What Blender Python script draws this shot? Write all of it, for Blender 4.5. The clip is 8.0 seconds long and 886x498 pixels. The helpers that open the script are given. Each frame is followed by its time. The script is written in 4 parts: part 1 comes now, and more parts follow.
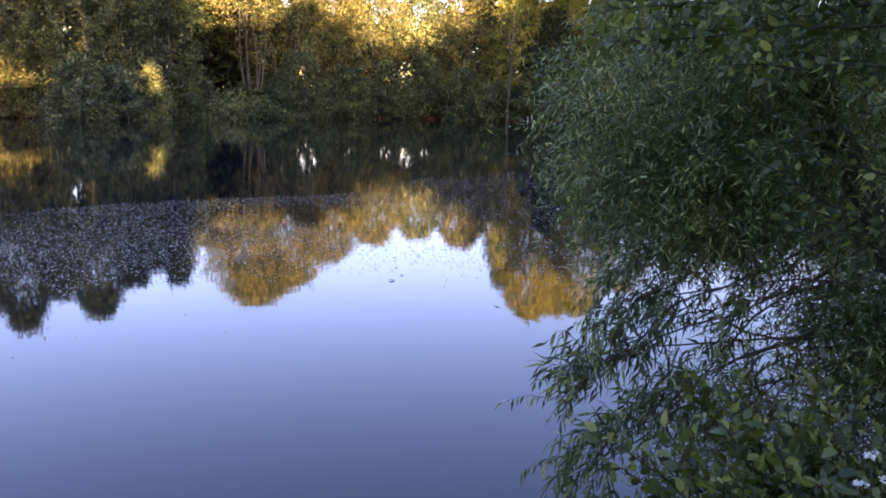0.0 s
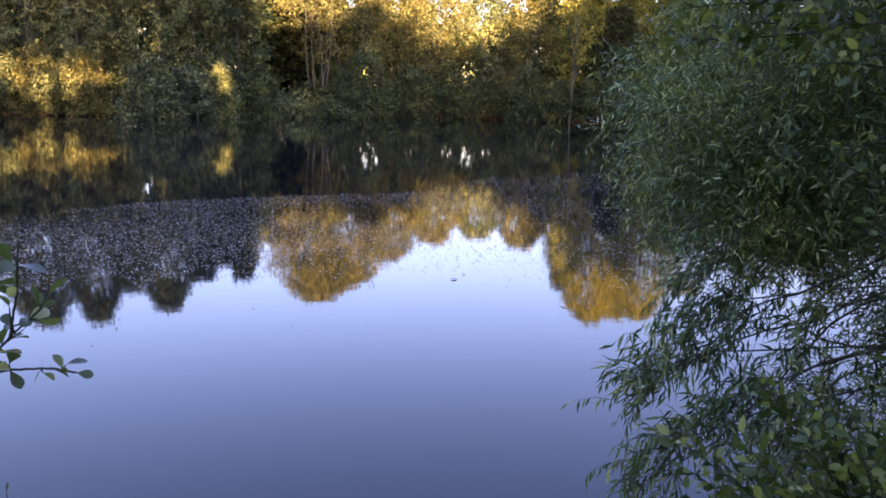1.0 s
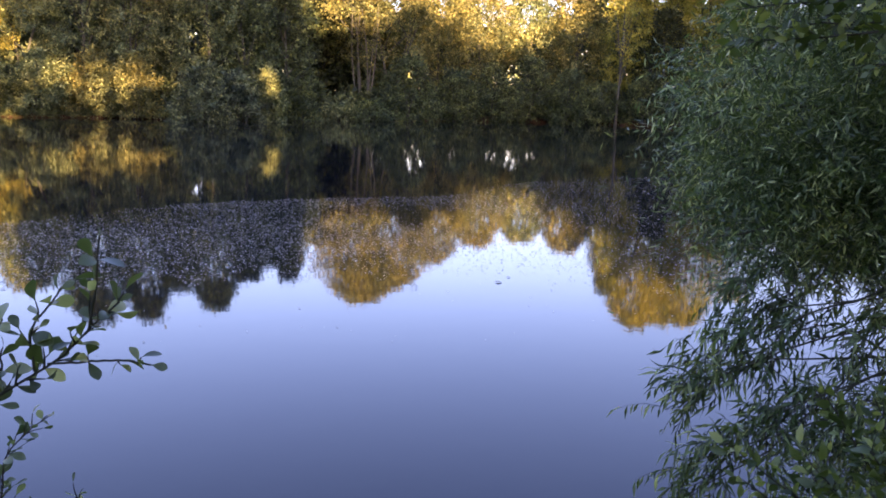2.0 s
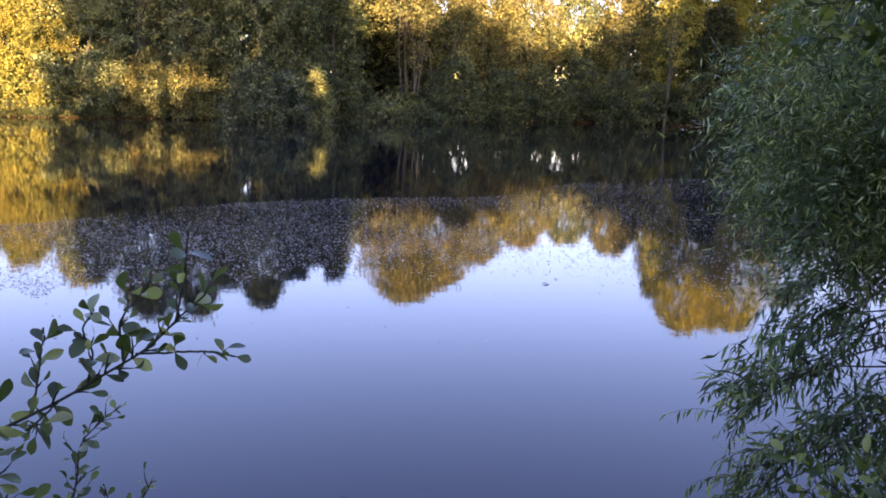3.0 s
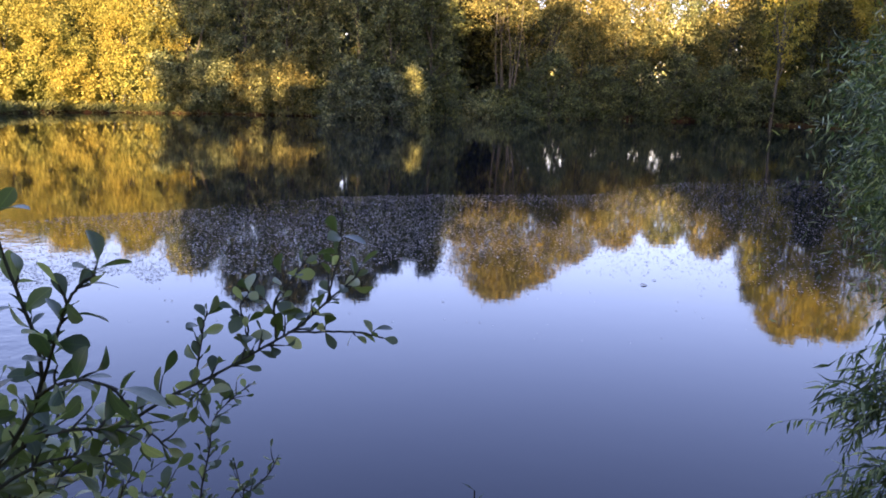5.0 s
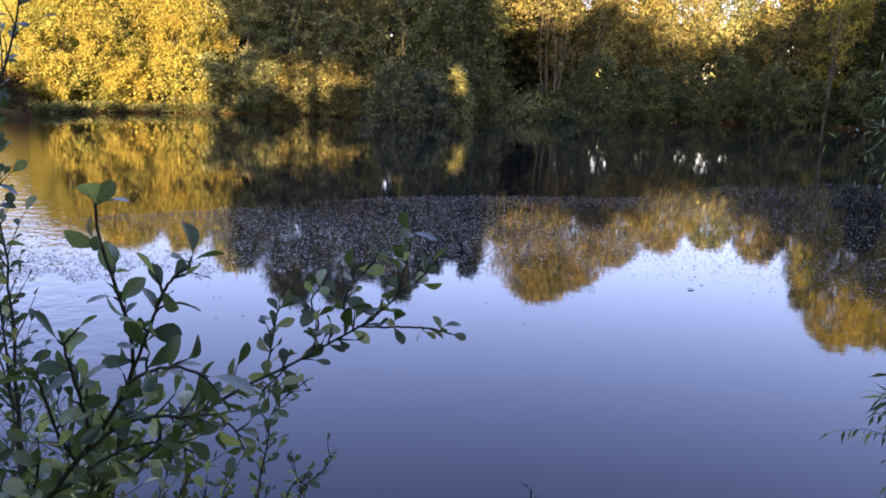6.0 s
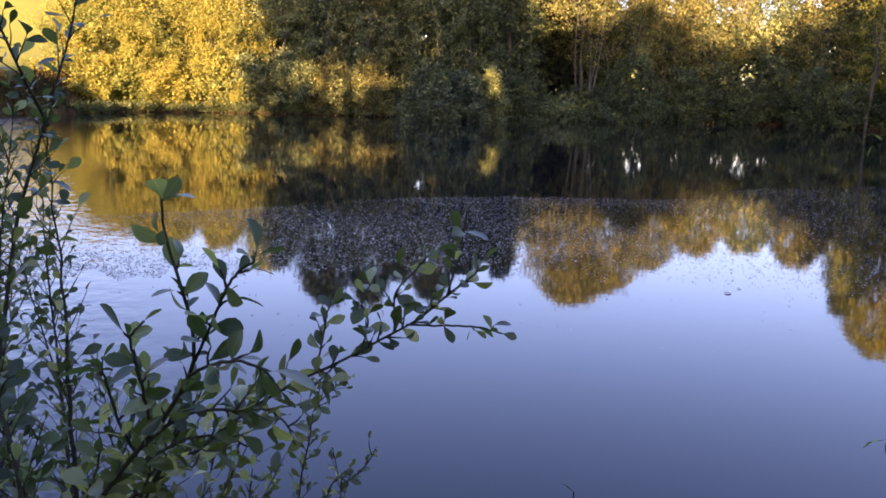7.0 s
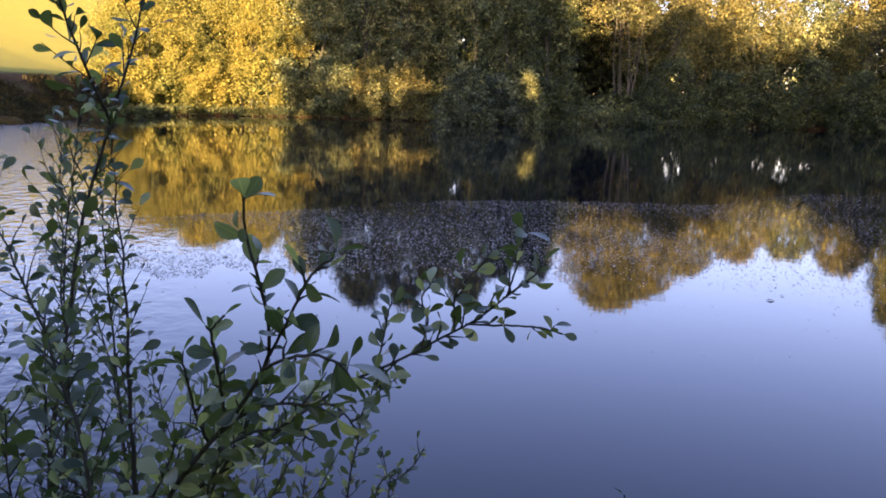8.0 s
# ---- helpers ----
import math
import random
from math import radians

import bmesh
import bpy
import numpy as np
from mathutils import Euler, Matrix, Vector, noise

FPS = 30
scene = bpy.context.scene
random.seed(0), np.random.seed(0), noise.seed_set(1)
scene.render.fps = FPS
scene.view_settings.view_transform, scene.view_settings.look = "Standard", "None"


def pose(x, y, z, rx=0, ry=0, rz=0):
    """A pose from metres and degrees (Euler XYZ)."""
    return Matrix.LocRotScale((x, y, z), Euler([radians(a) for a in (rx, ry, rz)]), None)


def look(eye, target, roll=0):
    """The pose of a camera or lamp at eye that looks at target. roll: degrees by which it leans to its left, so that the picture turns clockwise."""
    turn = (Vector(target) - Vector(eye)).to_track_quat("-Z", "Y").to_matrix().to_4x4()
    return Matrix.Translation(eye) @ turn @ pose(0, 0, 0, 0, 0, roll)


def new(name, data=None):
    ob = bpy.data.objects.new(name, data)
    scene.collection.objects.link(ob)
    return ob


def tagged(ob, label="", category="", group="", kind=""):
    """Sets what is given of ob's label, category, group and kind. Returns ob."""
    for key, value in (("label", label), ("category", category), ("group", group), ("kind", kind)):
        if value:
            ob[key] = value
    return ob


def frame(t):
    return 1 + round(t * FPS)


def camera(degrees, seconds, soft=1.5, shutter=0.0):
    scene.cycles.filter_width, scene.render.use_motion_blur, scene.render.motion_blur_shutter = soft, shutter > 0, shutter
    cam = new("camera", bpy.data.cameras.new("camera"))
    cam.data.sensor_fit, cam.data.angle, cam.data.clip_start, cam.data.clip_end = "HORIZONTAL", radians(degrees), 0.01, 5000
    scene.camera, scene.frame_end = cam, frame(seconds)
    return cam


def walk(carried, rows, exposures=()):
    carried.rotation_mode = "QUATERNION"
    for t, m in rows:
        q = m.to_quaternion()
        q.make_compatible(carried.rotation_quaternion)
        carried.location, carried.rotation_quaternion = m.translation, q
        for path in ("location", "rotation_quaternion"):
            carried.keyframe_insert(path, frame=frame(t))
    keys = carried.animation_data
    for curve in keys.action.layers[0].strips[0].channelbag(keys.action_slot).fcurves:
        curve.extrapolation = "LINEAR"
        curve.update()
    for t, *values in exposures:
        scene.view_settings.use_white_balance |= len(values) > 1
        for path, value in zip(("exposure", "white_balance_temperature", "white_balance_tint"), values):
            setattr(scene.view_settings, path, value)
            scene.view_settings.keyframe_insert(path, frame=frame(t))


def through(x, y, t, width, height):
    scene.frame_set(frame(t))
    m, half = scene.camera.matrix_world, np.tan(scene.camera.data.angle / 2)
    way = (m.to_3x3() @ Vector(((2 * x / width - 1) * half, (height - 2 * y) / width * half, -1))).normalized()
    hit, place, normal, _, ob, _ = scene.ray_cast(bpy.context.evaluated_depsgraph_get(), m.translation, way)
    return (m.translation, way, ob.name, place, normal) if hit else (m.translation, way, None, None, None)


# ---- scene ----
cam = camera(60.4, 8.0, soft=1.75)
EYE = 1.976  # the eye above the water


def step_pose(dx, dy, dz, yaw, pitch, roll):
    return pose(dx, dy, EYE + dz, 90 + pitch, roll, yaw)


walk(cam, [
    (0.0, step_pose(0.000, 0.000, 0.000, 0.000, -10.970, -1.532)),
    (0.5, step_pose(-0.021, -0.009, -0.002, 2.179, -11.019, -1.552)),
    (1.0, step_pose(-0.041, -0.016, -0.004, 4.549, -11.107, -1.648)),
    (1.5, step_pose(-0.050, -0.018, -0.006, 6.204, -11.029, -1.654)),
    (3.0, step_pose(-0.093, -0.028, -0.012, 11.215, -11.006, -1.576)),
    (3.5, step_pose(-0.104, -0.032, -0.014, 12.793, -11.128, -1.680)),
    (4.0, step_pose(-0.117, -0.035, -0.016, 14.456, -11.299, -1.775)),
    (4.5, step_pose(-0.128, -0.041, -0.018, 16.338, -11.378, -1.706)),
    (6.0, step_pose(-0.161, -0.065, -0.023, 21.420, -11.428, -1.788)),
    (6.5, step_pose(-0.170, -0.069, -0.023, 22.692, -11.427, -1.877)),
    (7.0, step_pose(-0.177, -0.073, -0.025, 23.904, -11.457, -1.902)),
    (7.5, step_pose(-0.187, -0.080, -0.027, 25.226, -11.358, -1.902)),
    (8.0, step_pose(-0.195, -0.093, -0.027, 26.622, -11.268, -1.926)),
], exposures=[(0.0, 3.1, 5600, 57), (4.5, 2.92, 5600, 57), (8.0, 2.72, 5600, 57)])

# ---- light: a low evening sun from behind, and the sky ----
SUN_TURN = 20.0   # degrees to the left of +y towards which the light travels
SUN_UP = 5.5      # the sun's height in degrees
LIGHT = Vector((-math.sin(radians(SUN_TURN)) * math.cos(radians(SUN_UP)),
                math.cos(radians(SUN_TURN)) * math.cos(radians(SUN_UP)), -math.sin(radians(SUN_UP))))
world = bpy.data.worlds.new("evening_sky")
scene.world = world
world.use_nodes = True
sky = world.node_tree.nodes.new("ShaderNodeTexSky")
sky.sky_type = "NISHITA"
sky.sun_disc = False
sky.sun_elevation = radians(SUN_UP)
sky.sun_rotation = radians(180 - SUN_TURN)
sky.air_density, sky.dust_density, sky.ozone_density = 1.0, 0.8, 1.15
back = world.node_tree.nodes["Background"]
back.inputs["Strength"].default_value = 0.125
world.node_tree.links.new(sky.outputs["Color"], back.inputs["Color"])

sun = new("sun", bpy.data.lights.new("sun", "SUN"))
sun.data.energy, sun.data.angle, sun.data.color = 5.0, radians(0.55), (1.0, 0.74, 0.27)
sun.matrix_world = look((0, -60, 30), Vector((0, -60, 30)) + LIGHT)

rng = np.random.default_rng(7)


# ---- materials ----
class Nodes:
    """A small helper round one node material."""

    def __init__(self, name, rough=0.7):
        self.mat = bpy.data.materials.new(name)
        self.mat.use_nodes = True
        self.tree = self.mat.node_tree
        self.bsdf = self.tree.nodes["Principled BSDF"]
        self.bsdf.inputs["Roughness"].default_value = rough

    def add(self, kind, **values):
        n = self.tree.nodes.new(kind)
        for key, value in values.items():
            n.inputs[key.replace("_", " ")].default_value = value
        return n

    def link(self, a, b):
        self.tree.links.new(a, b)

    def place(self, scale=(1, 1, 1)):
        g = self.add("ShaderNodeNewGeometry")
        m = self.add("ShaderNodeMapping")
        m.inputs["Scale"].default_value = scale
        self.link(g.outputs["Position"], m.inputs["Vector"])
        return m.outputs["Vector"]

    def local(self, scale=(1, 1, 1)):
        g = self.add("ShaderNodeTexCoord")
        m = self.add("ShaderNodeMapping")
        m.inputs["Scale"].default_value = scale
        self.link(g.outputs["Object"], m.inputs["Vector"])
        return m.outputs["Vector"]

    def noise(self, vector, scale, detail=4.0, rough=0.55):
        n = self.add("ShaderNodeTexNoise", Scale=scale, Detail=detail, Roughness=rough)
        self.link(vector, n.inputs["Vector"])
        return n.outputs["Fac"]

    def ramp(self, fac, stops):
        r = self.add("ShaderNodeValToRGB")
        while len(r.color_ramp.elements) < len(stops):
            r.color_ramp.elements.new(0.5)
        for e, (at, c) in zip(r.color_ramp.elements, stops):
            e.position, e.color = at, (*c, 1) if len(c) == 3 else c
        self.link(fac, r.inputs["Fac"])
        return r.outputs["Color"]

    def mix(self, fac, a, b, blend="MIX"):
        m = self.tree.nodes.new("ShaderNodeMix")
        m.data_type, m.blend_type = "RGBA", blend
        if isinstance(fac, float):
            m.inputs[0].default_value = fac
        else:
            self.link(fac, m.inputs[0])
        for k, v in ((6, a), (7, b)):
            if isinstance(v, tuple):
                m.inputs[k].default_value = (*v, 1)
            else:
                self.link(v, m.inputs[k])
        return m.outputs[2]

    def bump(self, height, strength, distance):
        b = self.add("ShaderNodeBump", Strength=strength, Distance=distance)
        self.link(height, b.inputs["Height"])
        self.link(b.outputs["Normal"], self.bsdf.inputs["Normal"])
        return b


def leaf_material(name, dark, mid, light, rough=0.55, through=0.3, patch=0.35, single=False, gloss=0.35, at=(0.5, 1.0), vary=1.0):
    """Leaves: each one its own tone, larger patches of older and younger growth, some light passing through."""
    n = Nodes(name, rough)
    if single:
        rand = n.add("ShaderNodeObjectInfo").outputs["Random"]
    else:
        rand = n.add("ShaderNodeNewGeometry").outputs["Random Per Island"]
    # where mid comes late, the rare pale end paints glints on single leaves
    tone = n.ramp(rand, [(0.0, dark), (at[0], mid), (at[1], light)])
    big = n.noise(n.place(), patch, 2.0)
    shift = n.ramp(big, [(0.35, (0.72, 0.82, 0.9)), (0.65, (1.25, 1.15, 0.85))])
    col = n.mix(1.0, tone, shift, "MULTIPLY")
    if patch < 1.0:
        # light tufts and dark gaps within one crown, their shade put into the colour
        tuft_shade = n.noise(n.place(), 1.1, 3.0, 0.6)
        col = n.mix(vary, col, n.ramp(tuft_shade, [(0.36, (0.5, 0.55, 0.6)), (0.5, (0.95, 0.95, 0.95)), (0.66, (1.5, 1.45, 1.25))]), "MULTIPLY")
    if single:
        # a pale midrib, fine veins and a few brown spots on each leaf
        sep = n.add("ShaderNodeSeparateXYZ")
        n.link(n.local(), sep.inputs[0])
        off = n.add("ShaderNodeMath")
        off.operation = "ABSOLUTE"
        n.link(sep.outputs["X"], off.inputs[0])
        rib = n.ramp(off.outputs[0], [(0.0, (1.5, 1.45, 1.25)), (0.03, (1.0, 1.0, 1.0))])
        col = n.mix(1.0, col, rib, "MULTIPLY")
        spot = n.noise(n.local(), 7.0, 3.0, 0.6)
        col = n.mix(n.ramp(spot, [(0.66, (0, 0, 0)), (0.74, (0.75, 0.75, 0.75))]), col, (0.10, 0.065, 0.025))
        vein = n.add("ShaderNodeTexWave", Scale=4.5, Distortion=3.0)
        vein.bands_direction = "Y"
        n.link(n.local((0.6, 1, 1)), vein.inputs["Vector"])
        n.bump(vein.outputs["Fac"], 0.07, 0.02)
    n.link(col, n.bsdf.inputs["Base Color"])
    n.bsdf.inputs["Specular IOR Level"].default_value = gloss
    tr = n.add("ShaderNodeBsdfTranslucent")
    n.link(n.mix(1.0, col, (1.15, 1.2, 0.6), "MULTIPLY"), tr.inputs["Color"])
    mixer = n.add("ShaderNodeMixShader", Fac=through)
    n.link(n.bsdf.outputs[0], mixer.inputs[1])
    n.link(tr.outputs[0], mixer.inputs[2])
    n.link(mixer.outputs[0], n.tree.nodes["Material Output"].inputs["Surface"])
    return n.mat


def bark_material(name, dark, light, scale=18.0):
    n = Nodes(name, 0.85)
    v = n.local((1, 1, 0.25))
    f = n.noise(v, scale, 6.0, 0.65)
    g = n.noise(n.local(), 1.3, 2.0)
    col = n.mix(g, n.ramp(f, [(0.3, dark), (0.7, light)]), (0.07, 0.085, 0.05))
    n.link(col, n.bsdf.inputs["Base Color"])
    n.bsdf.inputs["Specular IOR Level"].default_value = 0.15
    n.bump(f, 0.6, 0.02)
    return n.mat


# sun and shade put into leaf colour: yellow where lit, deep green where shaded
M_SUNLIT = leaf_material("leaf_sunlit_yellow", (0.215, 0.21, 0.034), (0.30, 0.28, 0.045), (0.39, 0.345, 0.058), through=0.45, gloss=0.2, vary=0.5)
# halfway tone for crowns the sun reaches in part, its warmth in the colour
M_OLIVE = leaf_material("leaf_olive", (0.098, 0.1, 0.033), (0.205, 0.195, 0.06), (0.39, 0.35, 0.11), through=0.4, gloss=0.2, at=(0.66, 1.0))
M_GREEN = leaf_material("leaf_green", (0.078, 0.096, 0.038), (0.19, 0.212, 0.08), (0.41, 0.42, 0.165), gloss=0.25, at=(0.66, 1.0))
M_SHADED = leaf_material("leaf_shaded_green", (0.036, 0.048, 0.019), (0.093, 0.114, 0.041), (0.23, 0.258, 0.092), gloss=0.2, at=(0.66, 1.0))
M_SILVER = leaf_material("leaf_grey_green", (0.045, 0.058, 0.029), (0.11, 0.13, 0.062), (0.28, 0.305, 0.148), gloss=0.25, at=(0.66, 1.0))
M_BRACKEN = leaf_material("dry_bracken", (0.04, 0.033, 0.014), (0.062, 0.05, 0.019), (0.09, 0.074, 0.026), gloss=0.1)
# near-black leaves: the deep shade of hollow and gap put into the colour
M_DEEP_SHADE = leaf_material("leaf_deep_shade", (0.017, 0.022, 0.008), (0.03, 0.037, 0.013), (0.055, 0.062, 0.023), gloss=0.08, through=0.1)
M_WILLOW = leaf_material("leaf_willow", (0.04, 0.072, 0.017), (0.14, 0.2, 0.055), (0.56, 0.62, 0.28), 0.34, 0.38, 1.5, gloss=0.5, at=(0.72, 1.0))
M_BROAD = leaf_material("leaf_broad", (0.034, 0.06, 0.015), (0.092, 0.132, 0.031), (0.30, 0.35, 0.10), 0.38, 0.38, 2.0, gloss=0.5, at=(0.65, 1.0))
M_SALLOW = leaf_material("leaf_sallow", (0.043, 0.07, 0.025), (0.115, 0.152, 0.058), (0.42, 0.455, 0.235), 0.34, 0.42, 3.0, gloss=0.6, at=(0.68, 1.0))
M_SALLOW_ONE = leaf_material("leaf_sallow_single", (0.041, 0.068, 0.023), (0.11, 0.148, 0.054), (0.42, 0.455, 0.225), 0.33, 0.42, 3.0, True, 0.6, (0.68, 1.0))
M_BARK = bark_material("bark_brown", (0.035, 0.026, 0.018), (0.13, 0.10, 0.07))
M_PALE = bark_material("bark_pale", (0.075, 0.06, 0.042), (0.25, 0.205, 0.15))
M_TWIG = bark_material("twig_bark", (0.022, 0.014, 0.011), (0.065, 0.043, 0.032), 90.0)


def ground_material():
    n = Nodes("bank_earth_and_grass", 0.9)
    pos = n.place()
    sep = n.add("ShaderNodeSeparateXYZ")
    n.link(pos, sep.inputs[0])
    fine = n.noise(pos, 9.0, 6.0, 0.7)
    broad = n.noise(pos, 0.12, 3.0)
    soil = n.ramp(fine, [(0.3, (0.022, 0.012, 0.006)), (0.7, (0.075, 0.038, 0.014))])
    tuft = n.noise(pos, 0.9, 4.0, 0.65)
    soil = n.mix(n.ramp(tuft, [(0.42, (0, 0, 0)), (0.62, (0.8, 0.8, 0.8))]), soil, (0.075, 0.062, 0.014))
    streak = n.noise(n.place((0.3, 0.5, 1)), 1.0, 3.0)
    grass = n.ramp(fine, [(0.25, (0.17, 0.17, 0.02)), (0.75, (0.28, 0.26, 0.03))])
    grass = n.mix(streak, grass, (0.36, 0.32, 0.04))
    grass = n.mix(broad, grass, (0.28, 0.26, 0.03))
    up = n.add("ShaderNodeMath")
    up.operation = "MULTIPLY_ADD"
    n.link(fine, up.inputs[0])
    up.inputs[1].default_value = 0.4
    n.link(sep.outputs["Z"], up.inputs[2])
    # a bare earth slope below the field in the west
    west = n.add("ShaderNodeMath")
    west.operation = "MULTIPLY_ADD"
    n.link(sep.outputs["Y"], west.inputs[0])
    west.inputs[1].default_value = 1.0
    n.link(sep.outputs["X"], west.inputs[2])
    slope = n.add("ShaderNodeMapRange")
    n.link(west.outputs[0], slope.inputs["Value"])
    for key, v in (("From Min", 2.5), ("From Max", -1.5), ("To Min", 0.0), ("To Max", 2.1)):
        slope.inputs[key].default_value = v
    beyond = n.add("ShaderNodeMapRange")
    n.link(sep.outputs["Y"], beyond.inputs["Value"])
    for key, v in (("From Min", 14.0), ("From Max", 20.0), ("To Min", 0.0), ("To Max", -1.0)):
        beyond.inputs[key].default_value = v
    cut = n.add("ShaderNodeMath")
    cut.operation = "MULTIPLY_ADD"
    n.link(slope.outputs["Result"], cut.inputs[0])
    n.link(beyond.outputs["Result"], cut.inputs[1])
    n.link(up.outputs[0], cut.inputs[2])
    edge = n.ramp(cut.outputs[0], [(0.6, (0, 0, 0)), (0.78, (1, 1, 1))])
    n.link(n.mix(edge, soil, grass), n.bsdf.inputs["Base Color"])
    n.bsdf.inputs["Specular IOR Level"].default_value = 0.08
    n.bump(fine, 0.7, 0.06)
    return n.mat


def water_material():
    n = Nodes("still_pond_water", 0.03)
    n.bsdf.inputs["IOR"].default_value = 1.333
    pos = n.place()
    murk = n.noise(pos, 0.25, 3.0)
    n.link(n.ramp(murk, [(0.3, (0.002, 0.004, 0.007)), (0.7, (0.004, 0.006, 0.011))]), n.bsdf.inputs["Base Color"])
    # faint wrinkles everywhere; a breeze ruffles the far western corner
    small = n.noise(pos, 3.0, 3.0, 0.6)
    sep = n.add("ShaderNodeSeparateXYZ")
    n.link(pos, sep.inputs[0])
    west = n.add("ShaderNodeMath")
    west.operation = "MULTIPLY_ADD"
    n.link(sep.outputs["Y"], west.inputs[0])
    west.inputs[1].default_value = 1.18
    n.link(sep.outputs["X"], west.inputs[2])
    wind = n.add("ShaderNodeMapRange")
    n.link(west.outputs[0], wind.inputs["Value"])
    for key, v in (("From Min", 1.0), ("From Max", -6.0), ("To Min", 0.012), ("To Max", 1.1)):
        wind.inputs[key].default_value = v
    b = n.bump(small, 0.01, 0.05)
    n.link(wind.outputs["Result"], b.inputs["Strength"])
    return n.mat


def speck_material():
    n = Nodes("floating_fluff_and_leaf_bits", 0.75)
    rand = n.add("ShaderNodeNewGeometry").outputs["Random Per Island"]
    n.link(n.ramp(rand, [(0.0, (0.16, 0.125, 0.07)), (0.45, (0.34, 0.29, 0.20)), (0.85, (0.56, 0.50, 0.39)), (1.0, (0.66, 0.62, 0.53))]),
           n.bsdf.inputs["Base Color"])
    return n.mat


M_GROUND, M_WATER, M_SPECK = ground_material(), water_material(), speck_material()


def petal_material():
    n = Nodes("white_petals", 0.6)
    f = n.noise(n.local(), 60.0, 3.0)
    n.link(n.ramp(f, [(0.3, (0.62, 0.63, 0.55)), (0.7, (0.82, 0.82, 0.78))]), n.bsdf.inputs["Base Color"])
    return n.mat


M_PETAL = petal_material()


# ---- mesh helpers ----
def mesh_object(name, verts, faces, material, parent=None, label="", smooth=False):
    """One mesh object from an (n, 3) array and an (m, k) array of faces."""
    verts, faces = np.asarray(verts, np.float32), np.asarray(faces, np.int32)
    me = bpy.data.meshes.new(name)
    me.vertices.add(len(verts))
    me.vertices.foreach_set("co", verts.ravel())
    k = faces.shape[1]
    me.loops.add(faces.size)
    me.loops.foreach_set("vertex_index", faces.ravel())
    me.polygons.add(len(faces))
    me.polygons.foreach_set("loop_start", np.arange(len(faces), dtype=np.int32) * k)
    me.polygons.foreach_set("loop_total", np.full(len(faces), k, np.int32))
    if smooth:
        me.polygons.foreach_set("use_smooth", np.ones(len(faces), bool))
    me.update(calc_edges=True)
    me.materials.append(material)
    ob = new(name, me)
    if parent is not None:
        ob.parent = parent
    if label:
        ob["label"] = label
    return ob


def tube(points, radii, sides=7):
    """Rings round a bent line: vertices and quads."""
    pts = np.asarray(points, float)
    tang = np.gradient(pts, axis=0)
    tang /= np.linalg.norm(tang, axis=1)[:, None] + 1e-9
    ref = np.array([0.31, 0.17, 0.93]) if abs(tang[0][2]) < 0.8 else np.array([0.93, 0.31, 0.17])
    a = np.cross(tang, ref)
    a /= np.linalg.norm(a, axis=1)[:, None] + 1e-9
    b = np.cross(tang, a)
    ang = np.linspace(0, 2 * np.pi, sides, endpoint=False)
    ring = np.cos(ang)[None, :, None] * a[:, None] + np.sin(ang)[None, :, None] * b[:, None]
    v = (pts[:, None] + ring * np.asarray(radii, float)[:, None, None]).reshape(-1, 3)
    f = []
    for i in range(len(pts) - 1):
        for j in range(sides):
            k = (j + 1) % sides
            f.append((i * sides + j, i * sides + k, (i + 1) * sides + k, (i + 1) * sides + j))
    return v, np.array(f, np.int32)


def joined(pieces):
    vs, fs, at = [], [], 0
    for v, f in pieces:
        vs.append(v)
        fs.append(f + at)
        at += len(v)
    return np.concatenate(vs), np.concatenate(fs)


def bent(points, n=14, wob=0.0, r=rng):
    """A smooth line through a few points."""
    p = np.asarray(points, float)
    t = np.linspace(0, len(p) - 1, n)
    q = np.concatenate([[2 * p[0] - p[1]], p, [2 * p[-1] - p[-2]]])
    i = np.minimum(t.astype(int), len(p) - 2)
    u = (t - i)[:, None]
    a, b, c, d = q[i], q[i + 1], q[i + 2], q[i + 3]
    out = 0.5 * (2 * b + (c - a) * u + (2 * a - 5 * b + 4 * c - d) * u ** 2 + (3 * b - a - 3 * c + d) * u ** 3)
    if wob:
        out[1:-1] += r.normal(0, wob, (n - 2, 3))
    return out


def unit(v):
    return v / (np.linalg.norm(v, axis=-1, keepdims=True) + 1e-9)


def diamonds(at, along, face, length, width, fold=0.25):
    """Many small folded leaves of four corners."""
    side = unit(np.cross(along, face))
    nrm = np.cross(side, along)
    length, width = length[:, None], width[:, None]
    tip = at + along * length
    mid = at + along * length * 0.45 - nrm * width * fold
    v = np.stack([at, mid + side * width * 0.5, tip, mid - side * width * 0.5], 1).reshape(-1, 3)
    f = np.arange(len(at) * 4, dtype=np.int32).reshape(-1, 4)
    return v, f


def lances(at, along, face, length, width, curl=0.15):
    """Long narrow leaves of five corners, folded along the midrib and drooping to the tip."""
    side = unit(np.cross(along, face))
    nrm = np.cross(side, along)
    L, W = length[:, None], width[:, None]
    mid = at + along * L * 0.42 - nrm * W * 0.3
    tip = at + along * L - nrm * L * curl
    v = np.stack([at, mid + side * W * 0.5 + nrm * W * 0.25, tip, mid - side * W * 0.5 + nrm * W * 0.25, mid], 1).reshape(-1, 3)
    base = np.arange(len(at), dtype=np.int32)[:, None, None] * 5
    tri = np.array([[0, 1, 4], [4, 1, 2], [0, 4, 3], [4, 2, 3]], np.int32)
    return v, (base + tri[None]).reshape(-1, 3)


def part_tubes(name, pieces, material, parent, label=""):
    v, f = joined(pieces)
    return mesh_object(name, v, f, material, parent, label, smooth=True)


